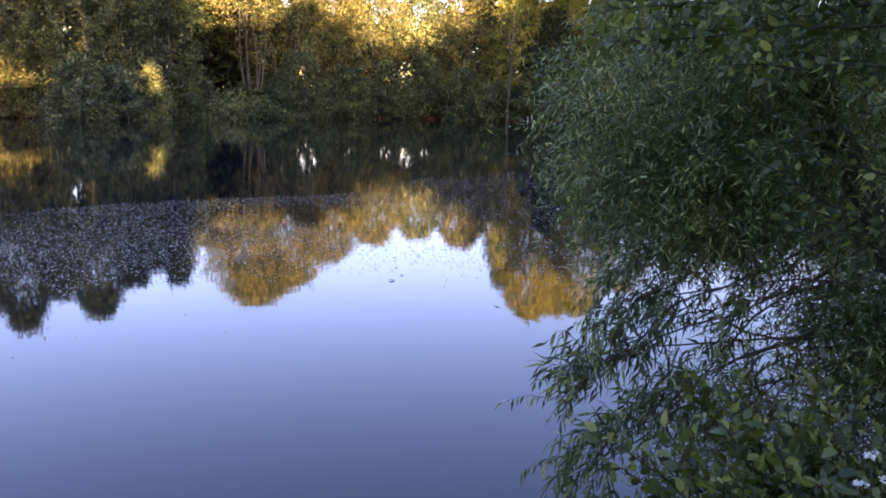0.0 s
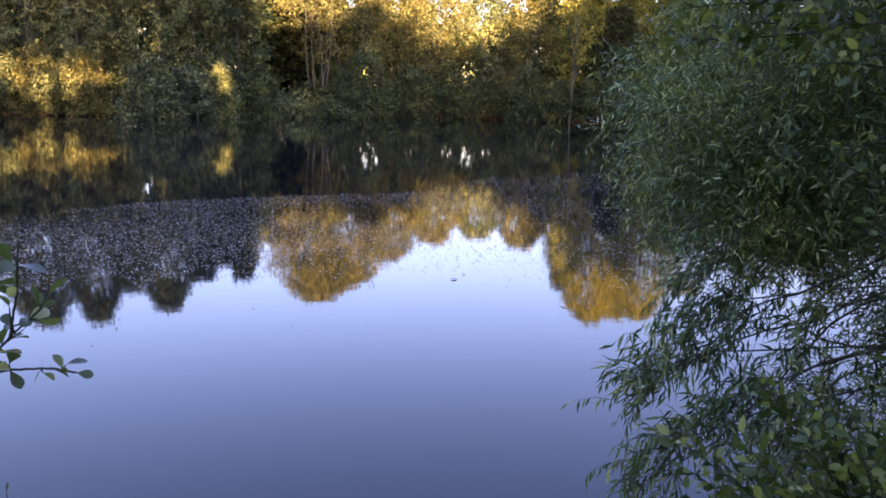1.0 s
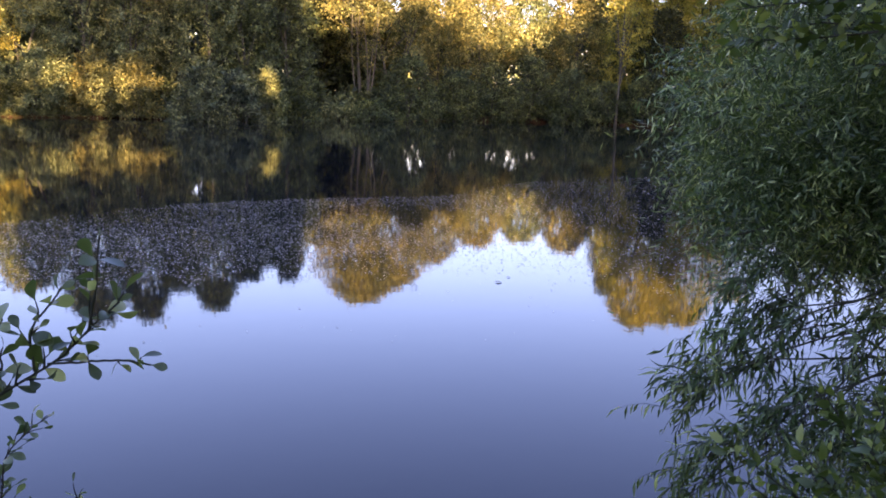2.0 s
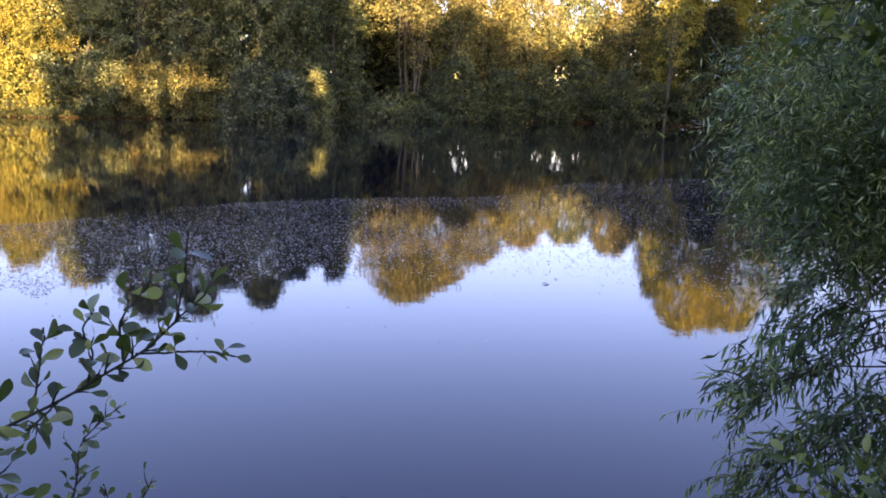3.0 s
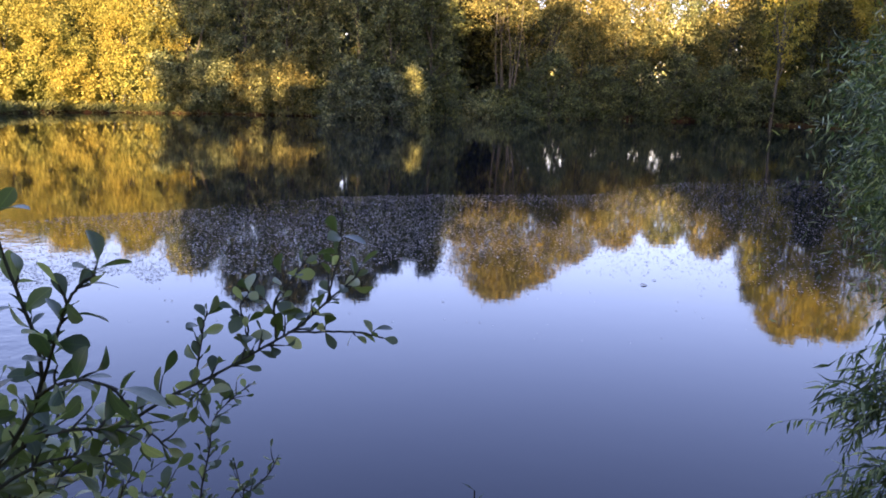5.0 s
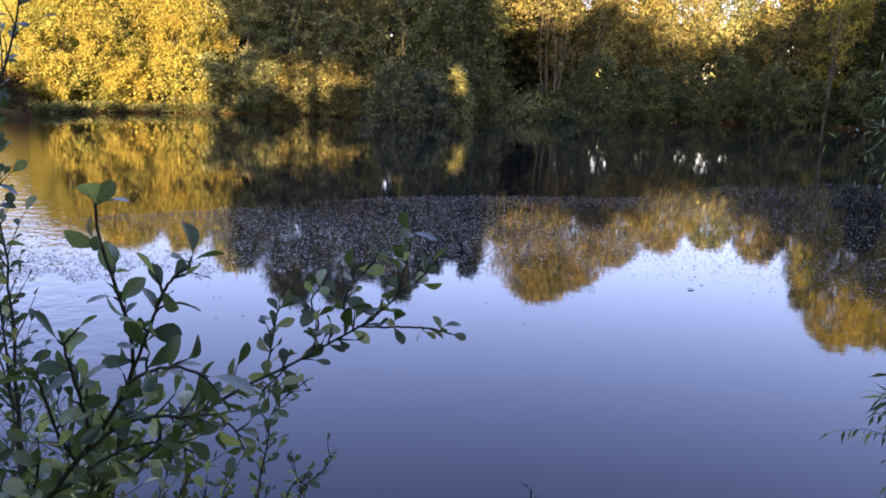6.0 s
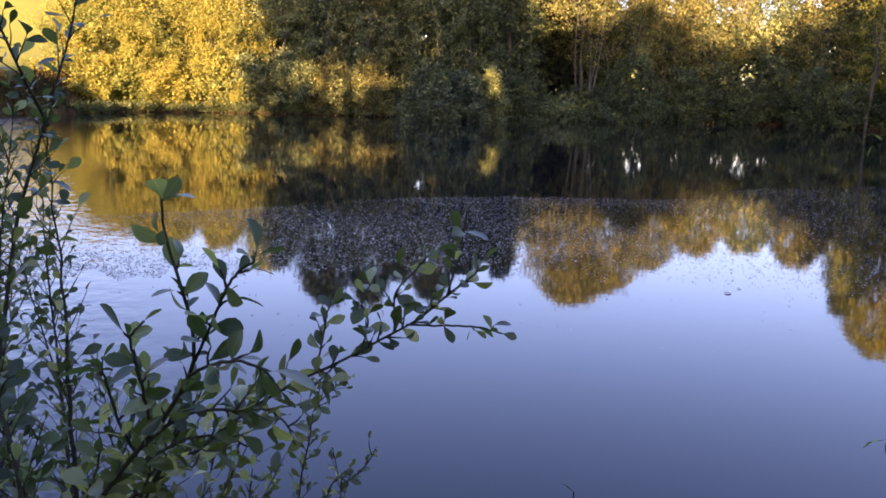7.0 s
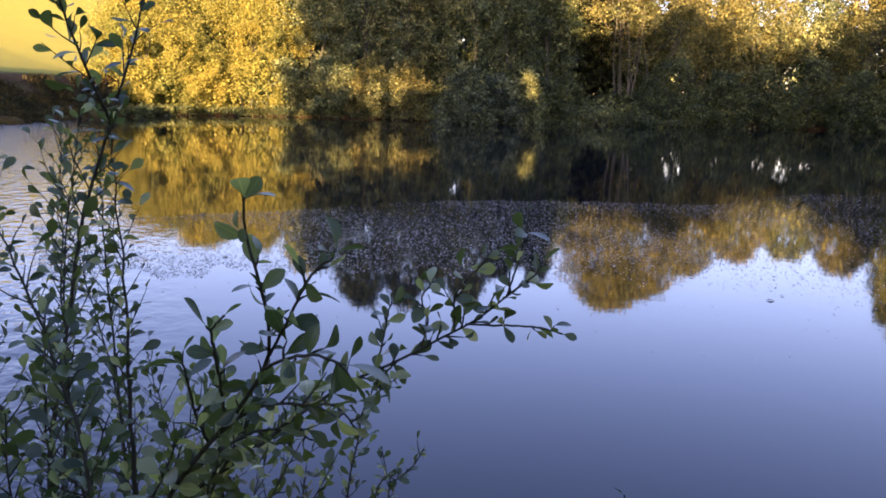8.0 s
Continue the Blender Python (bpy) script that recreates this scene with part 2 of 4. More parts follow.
def polar(az, r, z=0.0):
    """A place by degrees left of +y and metres from the eye's foot."""
    a = radians(az)
    return np.array([-r * math.sin(a), r * math.cos(a), z])


# ---- pond and ground ----
MID = np.array([-5.0, 35.0])
SHORE = [polar(a, r)[:2] for a, r in (
    (56, 42), (50, 53), (46, 60), (38, 63), (30, 64), (26, 62), (22, 64), (17, 73), (12, 72), (6, 82),
    (0, 86), (-5, 84), (-12, 82), (-20, 74), (-30, 60), (-45, 40))]
SHORE += [np.array(p) for p in ((20, 13), (10, 8), (5, 6), (2.9, 4.3), (1.6, 3.1), (0.7, 2.0), (0, 1.6), (-1, 1.4), (-4, 1.5),
                                (-12, 0.5), (-24, 3), (-32, 9), (-35.5, 16))]
_a = np.array([math.atan2(p[1] - MID[1], p[0] - MID[0]) for p in SHORE])
_r = np.array([np.linalg.norm(p - MID) for p in SHORE])
_o = np.argsort(_a)
_a, _r = _a[_o], _r[_o]


def shore_radius(ang):
    ang = (np.asarray(ang) + np.pi) % (2 * np.pi) - np.pi
    base = np.interp(ang, _a, _r, period=2 * np.pi)
    return base + 0.25 * np.sin(ang * 61) + 0.18 * np.sin(ang * 127 + 1.3) + 0.12 * np.sin(ang * 233 + 0.4)


def smooth(x, lo, hi):
    t = np.clip((x - lo) / (hi - lo), 0, 1)
    return t * t * (3 - 2 * t)


def ground_height(x, y):
    x, y = np.asarray(x, float), np.asarray(y, float)
    ang = np.arctan2(y - MID[1], x - MID[0])
    s = np.hypot(x - MID[0], y - MID[1]) - shore_radius(ang)
    z = np.interp(s, [-40, -4, -1.2, 0, 0.12, 0.4, 1.0, 4, 12, 40, 200, 3000],
                  [-2.2, -1.1, -0.35, -0.02, 0.18, 0.32, 0.38, 0.45, 0.7, 1.2, 3.0, 6.0])
    even = np.hypot(x - MID[0], y - MID[1]) - np.interp(ang, _a, _r, period=2 * np.pi)
    az = np.degrees(np.arctan2(-x, y))
    hill = smooth(az, 42, 49.5) * (1 - smooth(az, 100, 125)) * smooth(even, 6, 120) * 23
    rise = smooth(az, 45, 48.5) * (1 - smooth(az, 100, 125)) * smooth(even, 0.6, 5.5) * smooth(np.hypot(x, y), 22, 36) * 2.15
    return z + hill + rise + 0.04 * np.sin(x * 1.7 + y * 0.9) * smooth(s, 0.3, 3) * (1 - smooth(s, 6, 14))


def build_ground():
    n_ang = 900
    offs = [-30, -12, -5, -2.5, -1.2, -0.5, -0.2, 0, 0.06, 0.12, 0.2, 0.3, 0.42, 0.6, 0.9, 1.4, 2, 3, 4.5, 7, 10, 14, 20, 28, 40, 58, 85, 125, 190, 320, 600, 1200, 2600, 4000]
    ang = np.linspace(-np.pi, np.pi, n_ang, endpoint=False)
    R = shore_radius(ang)
    rows = []
    for o in offs:
        rr = R + o if o > -30 else R * 0.1
        x, y = MID[0] + rr * np.cos(ang), MID[1] + rr * np.sin(ang)
        rows.append(np.stack([x, y, ground_height(x, y)], 1))
    v = np.concatenate(rows)
    i, j = np.meshgrid(np.arange(len(offs) - 1), np.arange(n_ang), indexing="ij")
    k = (j + 1) % n_ang
    f = np.stack([i * n_ang + j, i * n_ang + k, (i + 1) * n_ang + k, (i + 1) * n_ang + j], -1).reshape(-1, 4)
    f = f[:, ::-1]
    ob = mesh_object("ground", v, f, M_GROUND, smooth=True)
    return tagged(ob, "grassy pond bank with bare reddish earth at the edge", "ground", kind="structure")


build_ground()
_ang = np.linspace(-np.pi, np.pi, 240, endpoint=False)
_R = shore_radius(_ang) + 0.3
_wv = np.concatenate([[[MID[0], MID[1], 0.0]],
                      np.stack([MID[0] + _R * np.cos(_ang), MID[1] + _R * np.sin(_ang), 0 * _ang], 1)])
_j = np.arange(240)
tagged(mesh_object("water", _wv, np.stack([0 * _j, 1 + _j, 1 + (_j + 1) % 240], 1), M_WATER),
       "still dark pond water mirroring sky and trees", "water", kind="structure")


# ---- trees ----
def crown_points(r, h, lo, rad, n, clumps, shape, fluff):
    """Leaf places in a crown that is made of many clumps, and the clumps' middles."""
    t = r.random(clumps) ** 0.9
    prof = {"dome": np.sqrt(np.clip(1 - (1.6 * t - 0.6) ** 2 * (t > 0.375) - 0.25 * (1 - t / 0.375) ** 2 * (t < 0.375), 0.02, 1)),
            "tall": np.clip(np.sin(np.pi * np.clip(0.12 + 0.86 * t, 0, 1)) ** 0.6, 0.1, 1),
            "bush": np.sqrt(np.clip(1 - t ** 2.2, 0.03, 1))}[shape]
    ang = r.random(clumps) * 2 * np.pi
    lump = 1 + 0.25 * np.sin(ang * 3 + r.random() * 6) + 0.2 * np.sin(ang * 5 + t * 9)
    rr = rad * prof * lump * (0.35 + 0.65 * r.random(clumps) ** 0.4)
    tall = 1 - 0.22 * (0.5 + 0.5 * np.sin(ang * 2 + r.random() * 6)) - 0.14 * r.random(clumps)
    mids = np.stack([rr * np.cos(ang), rr * np.sin(ang), lo + (h - lo) * t * np.where(rr > rad * 0.3, tall, 1)], 1)
    size = fluff * 0.62 * (0.55 + 0.9 * r.random(clumps) ** 1.5)
    which = r.integers(0, clumps, n)
    d = unit(r.normal(size=(n, 3))) * (r.random(n) ** 0.5)[:, None]
    out = np.stack([np.cos(ang), np.sin(ang), 0.1 + 0.8 * r.random(clumps)], 1)
    out = unit(out + r.normal(0, 0.35, out.shape))
    side = unit(np.cross(out, np.array([0, 0, 1.0])))
    up = np.cross(side, out)
    o, s, u = out[which], side[which], up[which]
    spread = (o * d[:, :1] * 1.4 + s * d[:, 1:2] * 0.85 + u * d[:, 2:] * 0.55) * size[which, None]
    at = mids[which] + spread
    # a loose filling of single sprays between the clumps
    m = n // 3
    t2, a2 = (0.5 if shape != "bush" else 0.0) + (0.5 if shape != "bush" else 1.0) * r.random(m) ** 0.8, r.random(m) * 2 * np.pi
    p2 = {"dome": np.sqrt(np.clip(1 - (1.6 * t2 - 0.6) ** 2 * (t2 > 0.375) - 0.25 * (1 - t2 / 0.375) ** 2 * (t2 < 0.375), 0.02, 1)),
          "tall": np.clip(np.sin(np.pi * np.clip(0.12 + 0.86 * t2, 0, 1)) ** 0.6, 0.1, 1),
          "bush": np.sqrt(np.clip(1 - t2 ** 2.2, 0.03, 1))}[shape]
    r2 = rad * p2 * (0.3 + 0.7 * r.random(m) ** 0.5) * (1 + 0.12 * np.sin(a2 * 7 + t2 * 21) + 0.08 * r.normal(size=m))
    at[:m] = np.stack([r2 * np.cos(a2), r2 * np.sin(a2), lo + (h - lo) * t2 + r.normal(0, 0.25, m)], 1)
    o[:m] = unit(np.stack([np.cos(a2), np.sin(a2), 0.3 + 0 * a2], 1))
    return at, mids, o


# places where one can see through the undergrowth on the far bank to the sky behind
WINDOWS = ((9.9, 0.9, 3.3, 5.4), (7.1, 0.3, 3.3, 4.3), (4.4, 0.5, 3.5, 4.4), (2.8, 1.1, 3.5, 5.3), (1.3, 0.4, 3.5, 4.3), (25.5, 0.65, 6.0, 7.9), (16.2, 0.45, 3.15, 3.75))
HOLLOW = (15.9, 1.2, 3.2, 7.4)  # a dark recess among the trees


def tree(name, label, x, y, h, rad, lo, n, material, shape="tall", stems=1, bark=None, fluff=1.35, seed=1, lean=(0, 0),
         thick=None, clumps=None, size=(0.255, 0.117), category="tree", gaps=(), more=1.15, spread=None):
    r = np.random.default_rng(seed)
    n = int(n * more)
    base = np.array([x, y, float(ground_height(x, y)) - 0.08])
    top = new(name)
    top.location = base
    clumps = clumps or max(60, int(rad * h * 4.2))
    at, mids, outward = crown_points(r, h, lo, rad, n, clumps, shape, fluff)
    at[:, 0] += lean[0] * at[:, 2] / h
    at[:, 1] += lean[1] * at[:, 2] / h
    if gaps:
        keep = np.ones(len(at), bool)
        for target, wide, tall in gaps:
            rel = at + base - np.array(target)
            rel = rel - np.outer(rel @ np.array(LIGHT), np.array(LIGHT))
            keep &= (np.hypot(rel[:, 0], rel[:, 1]) / wide) ** 2 + (rel[:, 2] / tall) ** 2 > 1 + 0.5 * r.normal(size=len(at))
        at, outward = at[keep], outward[keep]
    far = np.hypot(at[:, 0] + x, at[:, 1] + y)
    az = np.degrees(np.arctan2(-(at[:, 0] + x), at[:, 1] + y))
    rise = np.degrees(np.arctan2(at[:, 2] + base[2] + EYE, far))
    for mid, half, low, high in WINDOWS + (HOLLOW,):
        q = ((az - mid) / half) ** 2 + ((rise - (low + high) / 2) / (high - low) * 2) ** 2
        streak = np.sin(az * 31 + 1.5 * np.sin(rise * 4)) + 0.8 * np.sin(az * 13 + 2 * np.sin(rise * 3 + mid)) + 0.5 * np.sin(rise * 17 + az * 9)
        seen = (y > 20) & (q < 1.5) & (streak > -1.1 + 0.95 * q)
        if (mid, half, low, high) == HOLLOW:
            seen = (y > 20) & (q < 1.2 + 0.3 * streak) & (math.hypot(x, y) < 81)
        at, outward, az, rise = at[~seen], outward[~seen], az[~seen], rise[~seen]
    n = len(at)
    along = unit(r.normal(size=(n, 3)) * 0.8 + outward * 0.6 + np.array([0, 0, -0.3]))
    face = unit(r.normal(size=(n, 3)) * 0.6 + np.array([0, 0, 0.6]) + outward * 0.6)
    inside = np.hypot(at[:, 0] - lean[0] * at[:, 2] / h, at[:, 1] - lean[1] * at[:, 2] / h) < rad * 0.55
    big = np.where(inside & (r.random(n) < 0.5), 1.6, 1.0) * (0.65 + 0.7 * r.random(n))
    v, f = diamonds(at, along, face, size[0] * big, size[1] * big)
    thick = thick or 0.012 * h + 0.03
    pieces = []
    for s in range(stems):
        off = np.array([0, 0, 0.0]) if stems == 1 else np.append(r.normal(0, spread or 0.12 + 0.05 * stems, 2), 0)
        tip = np.array([lean[0], lean[1], h * 0.93]) + (np.append(r.normal(0, rad * 0.4, 2), 0) if stems > 1 else 0)
        line = bent([off, off * 1.5 + (tip - off) * 0.33 + np.append(r.normal(0, 0.12, 2), 0),
                     off + (tip - off) * 0.66 + np.append(r.normal(0, 0.2, 2), 0), tip], 12)
        k = 1.0 if stems == 1 else 0.6
        pieces.append(tube(line, np.linspace(thick * k, thick * k * 0.12, 12), 8))
        for m in mids[r.permutation(len(mids))[: max(3, int(14 / stems))]]:
            zc = np.clip(m[2] * (0.55 + 0.25 * r.random()), lo * 0.5 + 0.2, h * 0.85)
            i = int(np.clip(zc / (h * 0.93) * 11, 0, 10))
            m2 = m + np.array([lean[0], lean[1], 0]) * m[2] / h
            lb = bent([line[i], (line[i] + m2) / 2 + np.array([0, 0, 0.15 * r.random() * rad]), m2], 6)
            w = thick * k * (1 - 0.85 * i / 11) * 0.5
            pieces.append(tube(lb, np.linspace(w, 0.012, 6), 5))
    part_tubes("trunk", pieces, bark or M_BARK, top)
    mesh_object("crown", v, f, material, top)
    return tagged(top, label, category, "trees of the near wood" if y < 0 else "trees and shrubs on the far bank")


def far_tree(az, dist, el, half, lo, n, material, label, **kw):
    """A tree on the far bank by direction, distance and the angle down to its mirrored top."""
    p = polar(az, dist)
    h = dist * math.tan(radians(el)) - EYE - float(ground_height(p[0], p[1])) - 0.6 * kw.get("fluff", 1.35)
    return tree(kw.pop("name", "tree"), label, p[0], p[1], h, dist * math.tan(radians(half)), lo, n, material,
                seed=int(az * 37 + dist * 11) % 9973, **kw)


# leaf colours differ by where the sun falls on the bank
TOPPED = "tall broad tree, sun on its top put into yellow-green leaves"
LIT = "tall leafy tree, evening sun put into its yellow-green leaves"
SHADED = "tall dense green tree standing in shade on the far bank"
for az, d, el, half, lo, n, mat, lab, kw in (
    (47.6, 62, 10.7, 4.0, 0.6, 30000, M_SUNLIT, LIT, {"shape": "dome", "size": (0.145, 0.08), "more": 2.1}),
    (43.9, 67, 11.6, 4.0, 0.8, 27000, M_SUNLIT, LIT, {"stems": 2, "shape": "dome", "size": (0.145, 0.08), "more": 2.1}),
    (40.2, 66, 12.0, 2.6, 0.8, 22000, M_SUNLIT, LIT, {"size": (0.145, 0.08), "more": 2.1}),
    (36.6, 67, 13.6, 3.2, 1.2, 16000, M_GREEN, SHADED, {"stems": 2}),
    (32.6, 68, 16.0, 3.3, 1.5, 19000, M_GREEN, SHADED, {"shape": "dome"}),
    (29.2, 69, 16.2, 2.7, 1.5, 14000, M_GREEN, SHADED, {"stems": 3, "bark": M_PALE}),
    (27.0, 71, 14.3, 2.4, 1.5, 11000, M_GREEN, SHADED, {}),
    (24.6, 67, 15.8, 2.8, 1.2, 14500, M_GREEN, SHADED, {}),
    (22.2, 67, 13.8, 2.2, 1.0, 11000, M_SHADED, SHADED, {}),
    (20.7, 72, 12.8, 1.8, 1.5, 8000, M_SHADED, SHADED, {}),
    (19.2, 70, 13.8, 1.9, 1.0, 10000, M_SHADED, SHADED, {}),
    # added to fill the hollow; its dark leaves stand for the shade inside
    (16.6, 85, 11.0, 2.4, 0.4, 9000, M_DEEP_SHADE, "tree set back in a hollow, leaves darkened for its deep shade", {"size": (0.45, 0.33)}),
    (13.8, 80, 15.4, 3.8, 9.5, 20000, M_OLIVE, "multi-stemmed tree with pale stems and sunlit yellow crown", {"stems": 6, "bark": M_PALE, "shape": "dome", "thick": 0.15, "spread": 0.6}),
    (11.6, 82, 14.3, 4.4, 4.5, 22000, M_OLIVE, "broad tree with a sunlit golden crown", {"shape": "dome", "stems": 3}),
    (8.4, 86, 12.4, 3.3, 3.0, 16000, M_OLIVE, "loose-crowned tree, leaves warmed for the sun on them", {"stems": 2, "shape": "dome"}),
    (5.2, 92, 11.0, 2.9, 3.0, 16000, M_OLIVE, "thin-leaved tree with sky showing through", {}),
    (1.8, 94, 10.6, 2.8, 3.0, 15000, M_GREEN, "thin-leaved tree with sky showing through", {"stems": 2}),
    (-1.6, 93, 11.2, 2.8, 3.0, 16000, M_OLIVE, "thin-leaved tree, leaves warmed for the sun on them", {}),
    (-4.75, 83.6, 12.6, 1.5, 6.5, 1700, M_SUNLIT, "slender tree with a long bare trunk at the water", {"thick": 0.19}),
    (-4.9, 93, 14.0, 1.9, 2.0, 13000, M_SHADED, SHADED, {}),
    # added dark tree: the shade beside the slender trunk, put into leaf colour
    (-7.9, 85.5, 9.8, 1.9, 0.3, 7000, M_DEEP_SHADE, "tree at the water's edge, leaves darkened for deep shade", {}),
    (-7.0, 91, 16.3, 3.5, 2.0, 27000, M_SUNLIT, TOPPED, {"shape": "dome"}),
    (-8.8, 93, 15.9, 2.8, 8.0, 11000, M_SUNLIT, TOPPED, {"shape": "dome"}),
    (-10.6, 92, 15.8, 3.3, 2.0, 22000, M_SUNLIT, TOPPED, {"shape": "dome"}),
    (-14.0, 88, 13.8, 2.8, 2.0, 8000, M_GREEN, SHADED, {}),
    (-18.0, 84, 12.2, 3.0, 2.0, 3000, M_GREEN, SHADED, {}),
    (-23.0, 78, 12.0, 3.2, 2.0, 4500, M_GREEN, SHADED, {}),
    (-29.0, 70, 12.0, 3.6, 2.0, 4500, M_GREEN, SHADED, {}),
):
    far_tree(az, d, el, half, lo, n, mat, lab, **kw)

LOW = "low leafy shrub overhanging the water's edge"
# yellow, olive and deep green here follow sun and shade along the bank
for az, d, z, half, n, mat, lab in (
    (48.3, 59.5, 2.3, 1.3, 4000, M_SUNLIT, LOW), (46.9, 61.5, 3.4, 2.0, 7500, M_SUNLIT, LOW), (44.4, 62.5, 4.4, 2.2, 9000, M_SUNLIT, LOW),
    (41.0, 63.6, 4.8, 2.2, 9500, M_SUNLIT, LOW), (38.4, 64.5, 4.4, 1.8, 6000, M_GREEN, LOW),
    (35.2, 64.8, 4.6, 2.0, 6500, M_GREEN, LOW), (32.0, 65, 5.0, 2.0, 6500, M_OLIVE, LOW),
    (29.6, 64, 5.2, 2.0, 7000, M_OLIVE, LOW),
    (25.3, 60.5, 5.2, 2.2, 8500, M_SILVER, "grey-green willow shrub leaning over the water"),
    (22.6, 63, 4.6, 1.8, 6500, M_SILVER, "grey-green willow shrub leaning over the water"),
    (20.5, 64.6, 5.4, 1.2, 5200, M_GREEN, "small shrub catching a patch of evening sun"),
    (13.4, 85.5, 8.5, 1.7, 8000, M_SHADED, "tangled dark thicket behind pale stems"),
    (18.6, 70, 4.0, 1.8, 5500, M_SHADED, LOW), (15.6, 73, 2.2, 2.0, 5000, M_GREEN, LOW),
    (13.2, 72.5, 2.4, 1.8, 5000, M_SHADED, LOW), (10.4, 75, 6.8, 2.3, 11000, M_SHADED, "rounded bush on the bank, shade put into its deep green"),
    (7.0, 80, 6.0, 2.0, 8000, M_SHADED, LOW), (4.2, 84.5, 6.2, 2.0, 8000, M_SHADED, LOW),
    (1.4, 87, 6.4, 2.0, 8000, M_SHADED, LOW), (-1.4, 86.5, 6.0, 1.9, 8000, M_SHADED, LOW),
    (2.9, 85.0, 5.0, 1.5, 6000, M_SHADED, LOW), (-2.8, 84.8, 4.6, 1.5, 6000, M_SHADED, LOW),
    (-4.0, 86.5, 4.2, 1.6, 5500, M_SHADED, LOW), (-7.0, 85.5, 5.2, 2.0, 7000, M_SHADED, LOW),
    (-10.5, 84.5, 5.5, 2.2, 4000, M_SHADED, LOW), (-14.5, 82, 5.5, 2.3, 3000, M_SHADED, LOW), (-19.0, 77, 5.5, 2.6, 3000, M_SHADED, LOW),
    (-25.0, 69, 5.5, 3.2, 3000, M_SHADED, LOW),
):
    p = polar(az, d - 1.3 * (az < 27))
    tree("shrub", lab, p[0], p[1], z - 0.4, d * math.tan(radians(half)), 0.0 if az < 28 else 0.3, n, mat, shape="bush", stems=4, fluff=0.95, lean=tuple((-0.8 if az < 28 else -0.2) * p[:2] / d),
         seed=int(az * 53 + d * 7) % 9967, category="shrub", thick=0.09, size=(0.21, 0.1), more=1.25)

for k, az in enumerate(np.arange(46.0, -30.0, -2.6)):
    d = float(np.interp(az, [-30, -20, -12, -5, 0, 6, 12, 17, 22, 30, 38, 46, 50, 56], [63, 77, 85, 87, 89, 85, 75, 76, 67, 67, 66, 63, 57, 48])) + 1.5
    p = polar(float(az), d)
    # yellow past 38.5 degrees for the sun, deep green elsewhere for the shade
    tree("shrub", "tangled undergrowth shrub under the trees", p[0], p[1], 2.6 + 0.7 * math.sin(k * 1.9), d * 0.034, 0.0, 1700, M_SUNLIT if az > 38.5 else M_SHADED, shape="bush",
         stems=3, fluff=1.0, seed=4000 + k, category="shrub", thick=0.06, size=(0.34, 0.25), more=1.0)

for k, az in enumerate(np.arange(47.0, -31.0, -3.1)):
    d = float(np.interp(az, [-30, -10, 0, 12, 20, 47], [80, 102, 106, 94, 82, 76]))
    el = float(np.interp(az, [-30, -3, -2, 6, 8, 18, 38, 47], [10, 10.5, 8.3, 8.3, 9.8, 10.8, 10.4, 9])) + 0.6 * math.sin(k * 2.1)
    far_tree(float(az), d, el, 2.3, 0.4, 3300, M_SHADED, "dense tree in the wood behind the bank", fluff=1.9, size=(0.6, 0.46), shape="tall", more=1.9)


def build_far_wood():
    """A sunlit wood on the plain a long way behind the pond, glimpsed through gaps."""
    r = np.random.default_rng(55)
    k, per = 520, 45
    a = np.radians(-24 + 70 * r.random(k))
    d = 390 + 50 * r.random(k)
    h = (21 + 7 * r.random(k)) * (0.25 + 0.75 * r.random(k) ** 0.5)
    h *= np.interp(np.degrees(a), [-4, -2, 17, 19], [1.0, 0.58, 0.58, 1.3])  # lower where the gaps look out
    mid = np.stack([-d * np.sin(a), d * np.cos(a), 0 * d], 1)
    mid[:, 2] = ground_height(mid[:, 0], mid[:, 1]) + h
    at = (mid[:, None] + r.normal(0, 1, (k, per, 3)) * np.array([2.6, 2.6, 2.0])).reshape(-1, 3)
    at[:, 2] = np.maximum(at[:, 2], ground_height(at[:, 0], at[:, 1]))
    m = len(at)
    v, f = diamonds(at, unit(r.normal(size=(m, 3))), unit(r.normal(size=(m, 3)) + np.array([0, -0.8, 0.4])), 1.2 + 1.6 * r.random(m), 0.9 + 1.0 * r.random(m))
    return tagged(mesh_object("far_wood", v, f, M_GREEN), "distant sunlit wood behind the trees of the pond", "wood", kind="stuff")


build_far_wood()


def build_fringe():
    """Grass and roots that hang over the far bank's edge."""
    r = np.random.default_rng(77)
    n = 17000
    ang = np.radians(95 + 84 * r.random(n))
    s = shore_radius(ang) + 0.05 + 0.7 * r.random(n)
    x, y = MID[0] + s * np.cos(ang), MID[1] + s * np.sin(ang)
    at = np.stack([x, y, ground_height(x, y)], 1)
    inward = np.stack([-np.cos(ang), -np.sin(ang), 0.1 + 0.9 * r.random(n)], 1)
    along = unit(inward + r.normal(0, 0.5, (n, 3)))
    v, f = diamonds(at, along, unit(r.normal(size=(n, 3)) + np.array([0, 0, 1.0])), 0.25 + 0.5 * r.random(n), 0.03 + 0.06 * r.random(n))
    return tagged(mesh_object("bank_grass", v, f, M_GREEN), "rough grass hanging over the bare earth bank", "grass", kind="stuff")


build_fringe()


